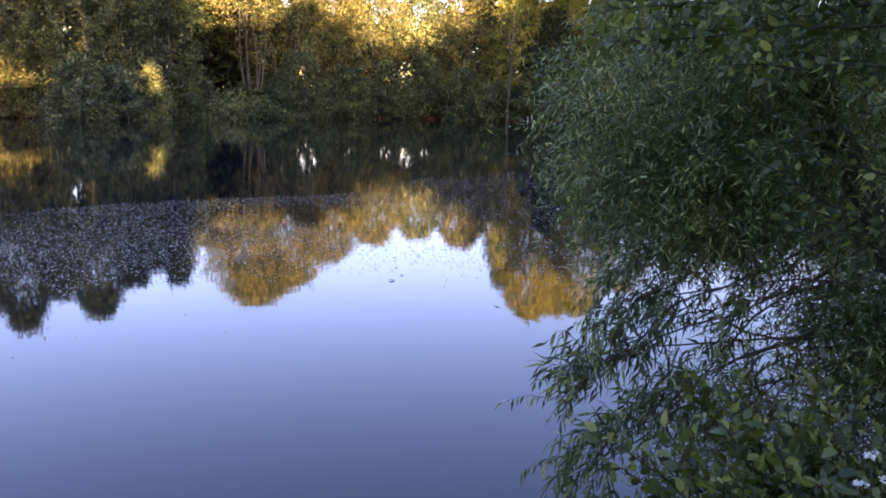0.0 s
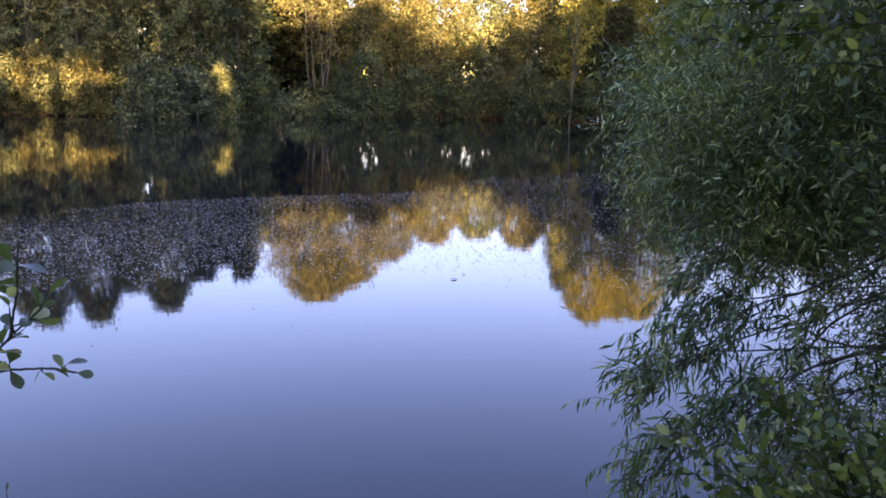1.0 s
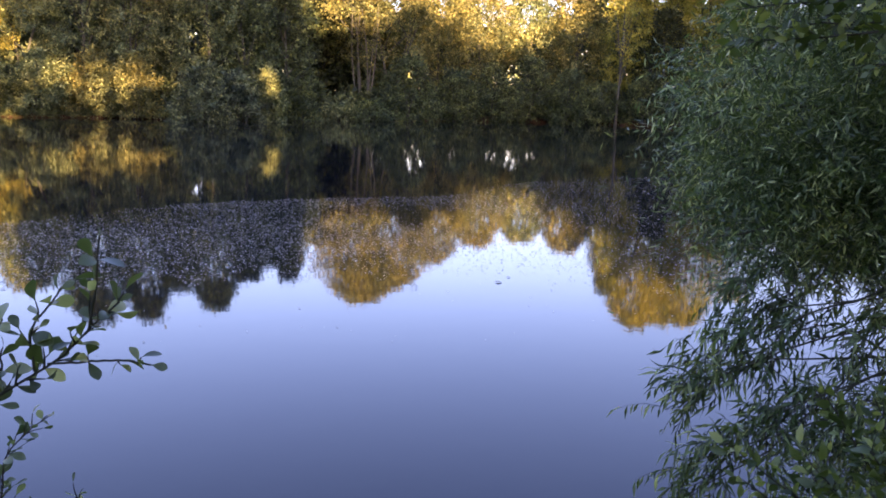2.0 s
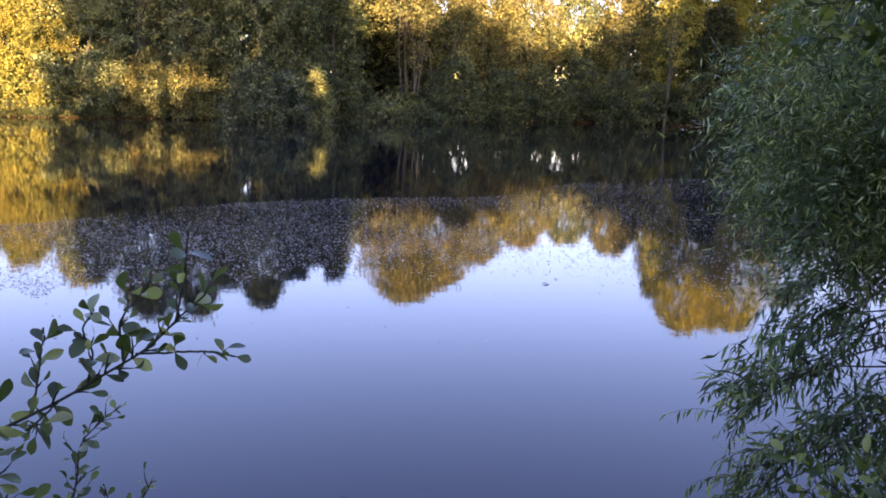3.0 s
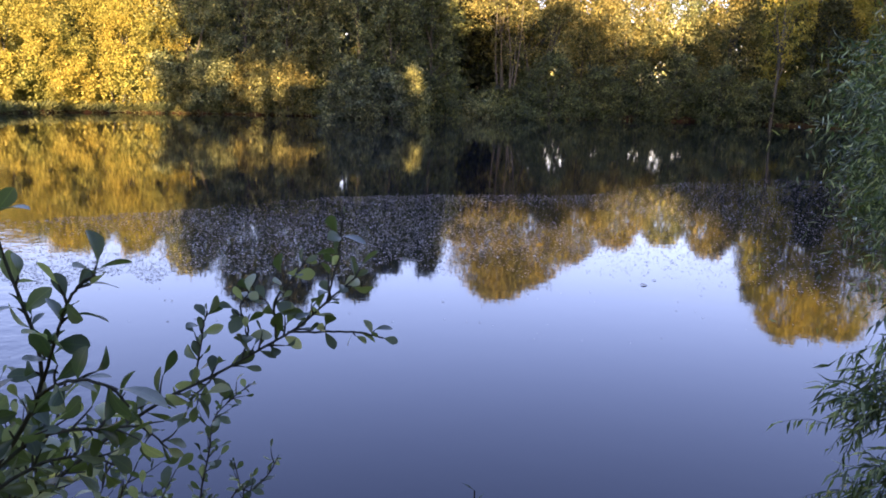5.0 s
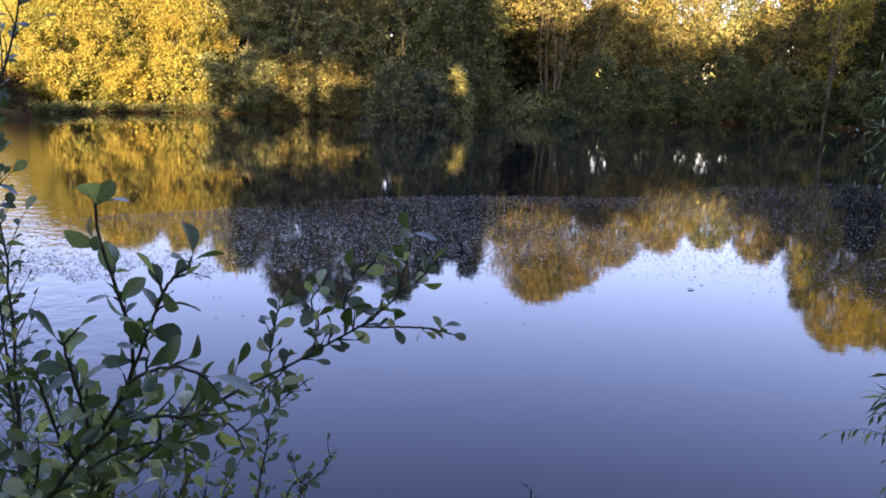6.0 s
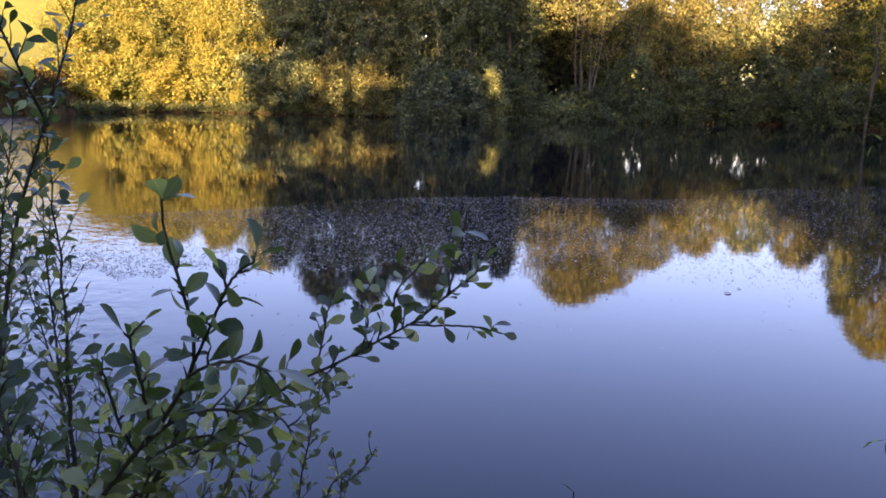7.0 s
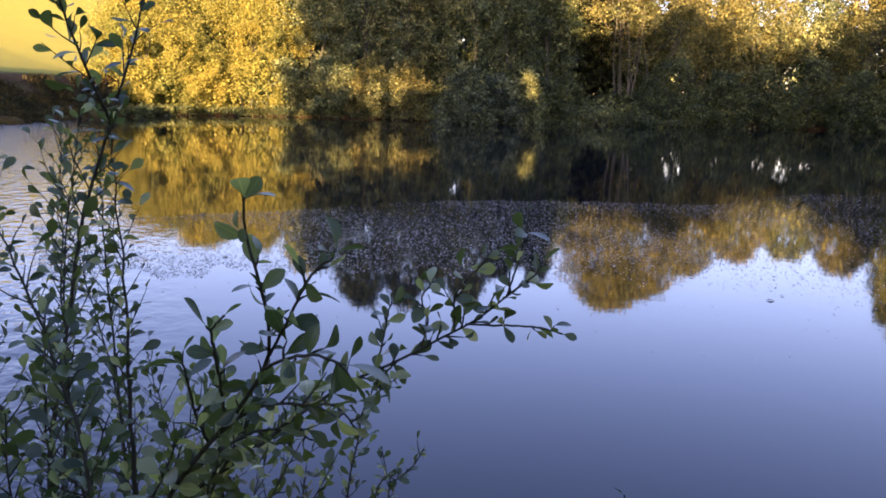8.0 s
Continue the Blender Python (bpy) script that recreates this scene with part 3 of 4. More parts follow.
def build_bracken():
    """Rough brown growth on the bare slope below the field."""
    r = np.random.default_rng(78)
    n = 30000
    a, d = 46.5 + 12 * r.random(n), 0.3 + 9.5 * r.random(n)
    x, y = -np.sin(np.radians(a)), np.cos(np.radians(a))
    reach = np.interp(a, [46, 50, 56, 60], [60, 53, 42, 36]) + d
    x, y = x * reach, y * reach
    patch = np.sin(x * 1.1 + 2 * np.sin(y * 0.7)) + np.sin(y * 1.6 + x * 0.4) + r.normal(0, 0.7, n) > -0.3
    x, y = x[patch], y[patch]
    n = len(x)
    at = np.stack([x, y, ground_height(x, y) - 0.03], 1)
    along = unit(r.normal(0, 0.8, (n, 3)) + np.array([0, 0, 0.7]))
    v, f = diamonds(at, along, unit(r.normal(size=(n, 3)) + np.array([0.3, -0.8, 0.4])), 0.10 + 0.26 * r.random(n), 0.05 + 0.09 * r.random(n))
    return tagged(mesh_object("bracken", v, f, M_BRACKEN), "brown rough bracken and dry grass on the earth slope", "bracken", kind="stuff")


build_bracken()

# ---- unseen wood added on the near bank, behind the walker, to shade and let sun through ----
RIGHT = np.array([math.cos(radians(SUN_TURN)), math.sin(radians(SUN_TURN))])
AHEAD = np.array([-math.sin(radians(SUN_TURN)), math.cos(radians(SUN_TURN))])
# gaps cut in these unseen crowns so that flecks of sun land here
SUNNY = [(tuple(polar(20.5, 63.0, 3.3)), 1.1, 1.8), (tuple(polar(30.4, 63.0, 3.1)), 3.0, 1.8), (tuple(polar(25.4, 62, 6.4)), 1.2, 1.1), (tuple(polar(34.2, 63, 3.4)), 1.9, 1.6), (tuple(polar(32.4, 63, 2.8)), 1.7, 1.5), (tuple(polar(36.6, 64, 5.0)), 1.2, 1.2), (tuple(polar(28.0, 62, 3.2)), 1.2, 1.1)]
for u, w, h, rad in (
    (-16.7, -24, 25.5, 2.7), (-12.0, -27, 26, 4.0), (-7.0, -23, 25, 3.8), (-2.5, -27, 25.5, 3.6), (0.2, -23, 23.5, 2.6),
    (4.5, -25, 16.7, 3.6), (9.0, -27, 17.2, 3.6), (13.5, -24, 18.8, 3.4), (18, -26, 18.4, 3.6), (23, -25, 16.4, 3.6), (28, -27, 17.5, 3.8),
    (32.5, -25, 18.6, 3.6), (38, -26, 24.5, 3.8), (44, -26, 25.5, 4.0), (51, -26, 25, 4.2), (58, -26, 24, 4.2),
    (-14.2, -31, 25, 3.7), (-9.5, -32, 25, 4.0), (-4.5, -33, 25, 4.0),
    (-22.0, -25, 6.6, 2.2), (-25.5, -25, 6.6, 2.2), (-29.0, -25, 7.4, 2.4), (-33, -25, 8.4, 3.2), (-36, -24, 8.4, 3.6), (-42, -25, 8.6, 4),
    (-9.0, -19, 7.5, 3.2), (-5.5, -18, 7.8, 3.2), (-2, -19, 7.8, 3.2), (1.5, -18, 8, 3.2), (5, -19, 8, 3.2), (8.5, -18, 8, 3.2),
):
    p = RIGHT * u + AHEAD * w
    tree("tree", "unseen leafy tree added behind the walker to cast shade", p[0], p[1], h, rad, 0.3, int(rad * h * (42 if u < 2 else 26)), M_GREEN, fluff=1.7,
         seed=int(u * 31 + 2000), shape="bush" if h < 12 else "tall", size=(0.95, 0.8) if u < 2 else (1.2, 1.0), gaps=SUNNY, more=1.5 if h < 12 else 0.6 if u < 2 else 1.2)


# ---- the willow on the near bank ----
def in_ball(r, n, centre, radii, shell=0.5):
    d = unit(r.normal(size=(n, 3))) * (r.random(n) ** shell)[:, None]
    return np.asarray(centre) + d * np.asarray(radii), d


def shoot_leaves(r, starts, dirs, lengths, per, droop):
    """Leaf seats along many drooping shoots: places, leaf directions, faces; and the shoots' lines."""
    s = np.linspace(0.12, 1.0, per)[None, :, None]
    L = lengths[:, None, None]
    line = starts[:, None] + dirs[:, None] * s * L + np.array([0, 0, -1.0]) * droop * (s * L) ** 2 / 0.4
    tang = unit(dirs[:, None] + np.array([0, 0, -2.0]) * droop * s * L / 0.4)
    side = unit(np.cross(tang, r.normal(size=tang.shape)))
    sign = np.where(np.arange(per) % 2 == 0, 1.0, -1.0)[None, :, None]
    along = unit(tang * 0.6 + side * sign * 0.85 + np.array([0, 0, -0.12]) + r.normal(size=tang.shape) * 0.25)
    face = unit(r.normal(size=tang.shape) * 0.55 + np.array([0, -0.25, 0.8]))
    return line.reshape(-1, 3), along.reshape(-1, 3), face.reshape(-1, 3), line


def thin_lines(line, r0=0.0026, r1=0.0011):
    """Three-sided twigs along an (n, k, 3) set of lines."""
    n, k, _ = line.shape
    ang = np.array([0, 2.1, 4.2])
    ring = np.stack([np.cos(ang), np.sin(ang), 0.4 * np.sin(ang + 1)], 1)
    rad = np.linspace(r0, r1, k)[None, :, None, None]
    v = (line[:, :, None] + ring[None, None] * rad).reshape(-1, 3)
    i, j, s = np.meshgrid(np.arange(n), np.arange(k - 1), np.arange(3), indexing="ij")
    a = (i * k + j) * 3
    f = np.stack([a + s, a + (s + 1) % 3, a + 3 + (s + 1) % 3, a + 3 + s], -1).reshape(-1, 4)
    return v, f


def build_willow():
    r = np.random.default_rng(21)
    top = new("willow_tree")
    foot = np.array([2.75, 3.35, float(ground_height(2.75, 3.35)) - 0.05])
    top.location = foot
    trunk = bent([foot, (2.42, 3.8, 1.1), (2.28, 4.08, 1.56), (2.1, 4.42, 2.2), (1.85, 4.6, 3.1), (1.7, 4.7, 4.0)], 18, 0.01, r)
    pieces = [tube(trunk - foot, np.linspace(0.10, 0.035, 18), 10)]
    limbs, fan = [], []
    for start, *way in (
        (8, (1.7, 4.2, 1.9), (1.1, 4.2, 2.0), (0.7, 4.15, 1.9)), (9, (1.6, 4.2, 2.3), (1.1, 4.0, 2.5), (0.75, 3.95, 2.5)),
        (7, (1.7, 4.0, 1.5), (1.2, 3.9, 1.45), (0.8, 3.85, 1.35)), (12, (1.5, 4.2, 3.1), (1.0, 4.0, 3.3), (0.8, 3.9, 3.3)),
        (10, (1.9, 3.9, 2.5), (1.6, 3.5, 2.6), (1.4, 3.3, 2.5)), (8, (2.0, 3.8, 1.9), (1.7, 3.5, 1.9), (1.45, 3.35, 1.8)),
    ):
        line = bent([trunk[start], *way], 12, 0.012, r)
        pieces.append(tube(line - foot, np.linspace(0.02, 0.004, 12), 6))
    for tip in ((0.54, 3.40, 0.60), (0.66, 3.48, 0.80), (0.52, 3.25, 0.36), (0.85, 3.70, 1.12), (0.70, 3.25, 0.48), (0.80, 3.62, 0.92), (0.61, 3.42, 0.72),
                (0.95, 3.55, 0.78), (1.10, 3.45, 0.60), (1.05, 3.70, 1.02), (1.35, 3.50, 0.85), (0.9, 3.3, 0.55), (1.3, 3.3, 0.5), (0.56, 3.2, 0.24)):
        tip = np.array(tip)
        root = trunk[2 + int(r.integers(0, 5))] + r.normal(0, 0.03, 3)
        way = (root * 0.62 + tip * 0.38) + np.array([0, 0, 0.22 * r.random() - 0.03]) + r.normal(0, 0.07, 3)
        line = bent([root, way, root * 0.25 + tip * 0.75 + np.array([0, 0, 0.04 + 0.12 * r.random()]) + r.normal(0, 0.04, 3), tip], 14, 0.008, r)
        fan.append(line)
        pieces.append(tube(line - foot, np.linspace(0.0085, 0.002, 14), 6))
    part_tubes("trunk", pieces, M_BARK, top, "brown leaning trunk with thin spreading limbs")

    starts, dirs = [], []
    for centre, radii, k in (((1.97, 4.35, 2.0), (1.33, 0.95, 0.85), 5200), ((2.12, 4.0, 3.0), (1.38, 1.1, 0.9), 2600),
                             ((2.5, 3.8, 1.20), (0.70, 0.6, 0.65), 3200), ((1.45, 4.15, 1.55), (0.75, 0.6, 0.45), 1800),
                             ((2.55, 3.5, 0.65), (0.62, 0.5, 0.5), 2000), ((1.5, 3.45, 0.42), (0.4, 0.3, 0.3), 300)):
        p, d = in_ball(r, k, centre, radii)
        starts.append(p)
        dirs.append(unit(d + r.normal(size=d.shape) * 0.6 + np.array([-0.25, -0.15, 0.0])))
    starts, dirs = np.concatenate(starts), np.concatenate(dirs)
    # the foliage stands open in front of the trunk
    open_here = (starts[:, 0] > 1.7) & (starts[:, 1] < 4.15) & (starts[:, 2] > 1.15) & (starts[:, 2] < 2.3) & (r.random(len(starts)) < 0.8)
    for p in trunk[3:11]:
        way = p - np.array([0, 0, EYE])
        along = np.clip((starts - np.array([0, 0, EYE])) @ way / (way @ way), 0, 1)
        off = np.linalg.norm(starts - np.array([0, 0, EYE]) - along[:, None] * way, axis=1)
        open_here |= (off < 0.15) & (along < 0.98) & (r.random(len(starts)) < 0.45)
    starts, dirs = starts[~open_here], dirs[~open_here]
    p2, d2 = [], []
    for line in fan:
        t = 4 + r.random(25) ** 0.4 * 8.9
        i = t.astype(int)
        u = (t - i)[:, None]
        p2.append(line[np.minimum(i, 12)] * (1 - u) + line[np.minimum(i + 1, 13)] * u)
        d2.append(unit(r.normal(size=(25, 3)) * 0.5 + np.array([-0.6, -0.1, 0.05])))
    p2, d2 = np.concatenate(p2), np.concatenate(d2)
    lengths = (0.14 + 0.20 * r.random(len(starts))) * np.where(r.random(len(starts)) < 0.05, 2.2, 1.0)
    fine = r.random(len(starts)) < 0.45
    made = []
    for name, st, di, ln, per, droop in (("outer_foliage", starts[fine], dirs[fine], lengths[fine], 13, 0.3),
                                         ("inner_foliage", starts[~fine], dirs[~fine], lengths[~fine], 12, 0.3),
                                         ("hanging_foliage", p2, d2, 0.12 + 0.16 * r.random(len(p2)), 9, 0.8)):
        at, along, face, line = shoot_leaves(r, st, di, ln, per, droop)
        keep = at[:, 2] > 0.03
        at, along, face = at[keep] - foot, along[keep], face[keep]
        L = 0.034 + 0.038 * r.random(len(at))
        W = 0.0065 + 0.0045 * r.random(len(at))
        if name == "hanging_foliage":
            L, W, along = L * 1.5, W * 1.55, unit(along + np.array([-0.1, 0, -0.6]))
        v, f = diamonds(at, along, face, L, W * 1.2) if name == "inner_foliage" else lances(at, along, face, L, W, 0.15 + 0.3 * r.random((len(at), 1)))
        tagged(mesh_object(name, v, f, M_WILLOW, top), kind="stuff")
        if name != "inner_foliage":
            made.append((line[::2] if name == "outer_foliage" else line)[:, [0, per // 3, 2 * per // 3, per - 1]])
    v, f = joined([thin_lines(x - foot) for x in made])
    mesh_object("twig_work", v, f, M_TWIG, top)["kind"] = "stuff"
    return tagged(top, "dense willow with narrow grey-green leaves drooping over the water", "tree")


build_willow()


# ---- broad leaves ----
def leaf_shape(kind, bend=0.12, cup=0.18, rough=False):
    """One leaf along +y, one unit long: a midrib with blades that rise on both sides."""
    if kind == "obovate":
        s = [(0.0, 0.015), (0.14, 0.05), (0.32, 0.15), (0.52, 0.235), (0.72, 0.265), (0.88, 0.19), (0.97, 0.08), (1.0, 0.01)]
    else:
        s = [(0.0, 0.015), (0.10, 0.14), (0.26, 0.30), (0.45, 0.36), (0.64, 0.31), (0.82, 0.18), (0.95, 0.06), (1.0, 0.008)]
    if rough:
        s = s[::2][:-1] + s[-2:-1] + s[-1:]
    v, f = [], []
    for y, w in s:
        z = -bend * y * y
        v += [(-w, y, z + cup * w), (0, y, z), (w, y, z + cup * w)]
    for i in range(len(s) - 1):
        a = i * 3
        f += [(a, a + 1, a + 4, a + 3), (a + 1, a + 2, a + 5, a + 4)]
    return np.array(v), np.array(f, np.int32)


def leaf_frames(at, along, face):
    side = unit(np.cross(along, face))
    nrm = np.cross(side, along)
    return np.stack([side, along, nrm], -1)


def batch_leaves(at, along, face, length, kind, wide=1.0, rough=True, form=(0.12, 0.18, 1.0)):
    lv, lf = leaf_shape(kind, form[0], form[1], rough=rough)
    wide = wide * form[2]
    lv = lv * np.array([wide, 1, 1])
    fr = leaf_frames(at, along, face)
    v = np.einsum("nij,kj->nki", fr, lv) * length[:, None, None] + at[:, None]
    f = lf[None] + (np.arange(len(at), dtype=np.int32) * len(lv))[:, None, None]
    return v.reshape(-1, 3), f.reshape(-1, 4)


LEAF_FORMS = ((0.08, 0.25, 1.0), (0.22, 0.1, 1.15), (-0.12, 0.45, 0.85), (0.45, 0.3, 1.1), (0.3, 0.7, 0.95), (0.6, 0.15, 1.2))


def leaf_meshes(name, kind, material):
    made = []
    for bend, cup, wide in LEAF_FORMS:
        v, f = leaf_shape(kind, bend, cup)
        me = bpy.data.meshes.new(name)
        me.from_pydata((v * np.array([wide, 1, 1])).tolist(), [], f.tolist())
        me.polygons.foreach_set("use_smooth", np.ones(len(f), bool))
        me.materials.append(material)
        made.append(me)
    return made


def leaf_object(me, at, along, face, length, parent):
    ob = new("leaf", me)
    ob.parent = parent
    fr = leaf_frames(at[None], along[None], face[None])[0] * length
    m = Matrix.Identity(4)
    for i in range(3):
        for j in range(3):
            m[i][j] = fr[i][j]
        m[i][3] = at[i]
    ob.matrix_basis = m
    return ob


def twig_seats(r, line, first, gap, reach, per, up=0.35):
    """Side twigs along a stem with the leaves on them: twig lines and leaf seats."""
    total = np.linalg.norm(np.diff(line, axis=0), axis=1)
    cum = np.concatenate([[0], np.cumsum(total)])
    twigs, seats = [], []
    d = first * cum[-1]
    ang = r.random() * 6
    while d < cum[-1]:
        p = np.array([np.interp(d, cum, line[:, k]) for k in range(3)])
        i = min(np.searchsorted(cum, d), len(line) - 1)
        tang = unit(line[i] - line[max(i - 1, 0)])
        a = unit(np.cross(tang, np.array([0.2, 0.3, 0.9])))
        b = np.cross(tang, a)
        ang += 2.4 + r.normal(0, 0.3)
        out = unit(a * math.cos(ang) + b * math.sin(ang) + tang * 0.8 + np.array([0, 0, up]))
        ln = reach * (0.45 + 0.9 * r.random()) * (1.15 - 0.7 * d / cum[-1])
        tip = p + out * ln + np.array([0, 0, 0.12 * ln])
        mid = (p + tip) / 2 + r.normal(0, ln * 0.06, 3)
        tw = bent([p, mid, tip], 6)
        twigs.append(tw)
        k = max(2, int(per * ln / reach + r.random()))
        ta = unit(np.cross(out, np.array([0.3, 0.2, 0.9])))
        tb = np.cross(out, ta)
        turn = r.random() * 6
        for q in range(k):
            s = 0.22 + 0.78 * q / max(k - 1, 1)
            at = tw[min(int(s * 5), 5)]
            turn += 2.4
            al = unit(out * (0.7 + 0.9 * (q == k - 1)) + (ta * math.cos(turn) + tb * math.sin(turn)) * 0.75 + r.normal(0, 0.2, 3) + np.array([0, 0, 0.12]))
            seats.append((at, al, unit(r.normal(size=3) * 0.8 + np.array([0.1, -0.3, 0.65]))))
        # one leaf on the stem itself, below the twig
        seats.append((p, unit(a * math.cos(ang + 2) + b * math.sin(ang + 2) + tang * 0.7 + r.normal(0, 0.15, 3)),
                      unit(r.normal(size=3) * 0.8 + np.array([0.1, -0.3, 0.65]))))
        d += gap * (0.6 + 0.8 * r.random())
    return twigs, seats


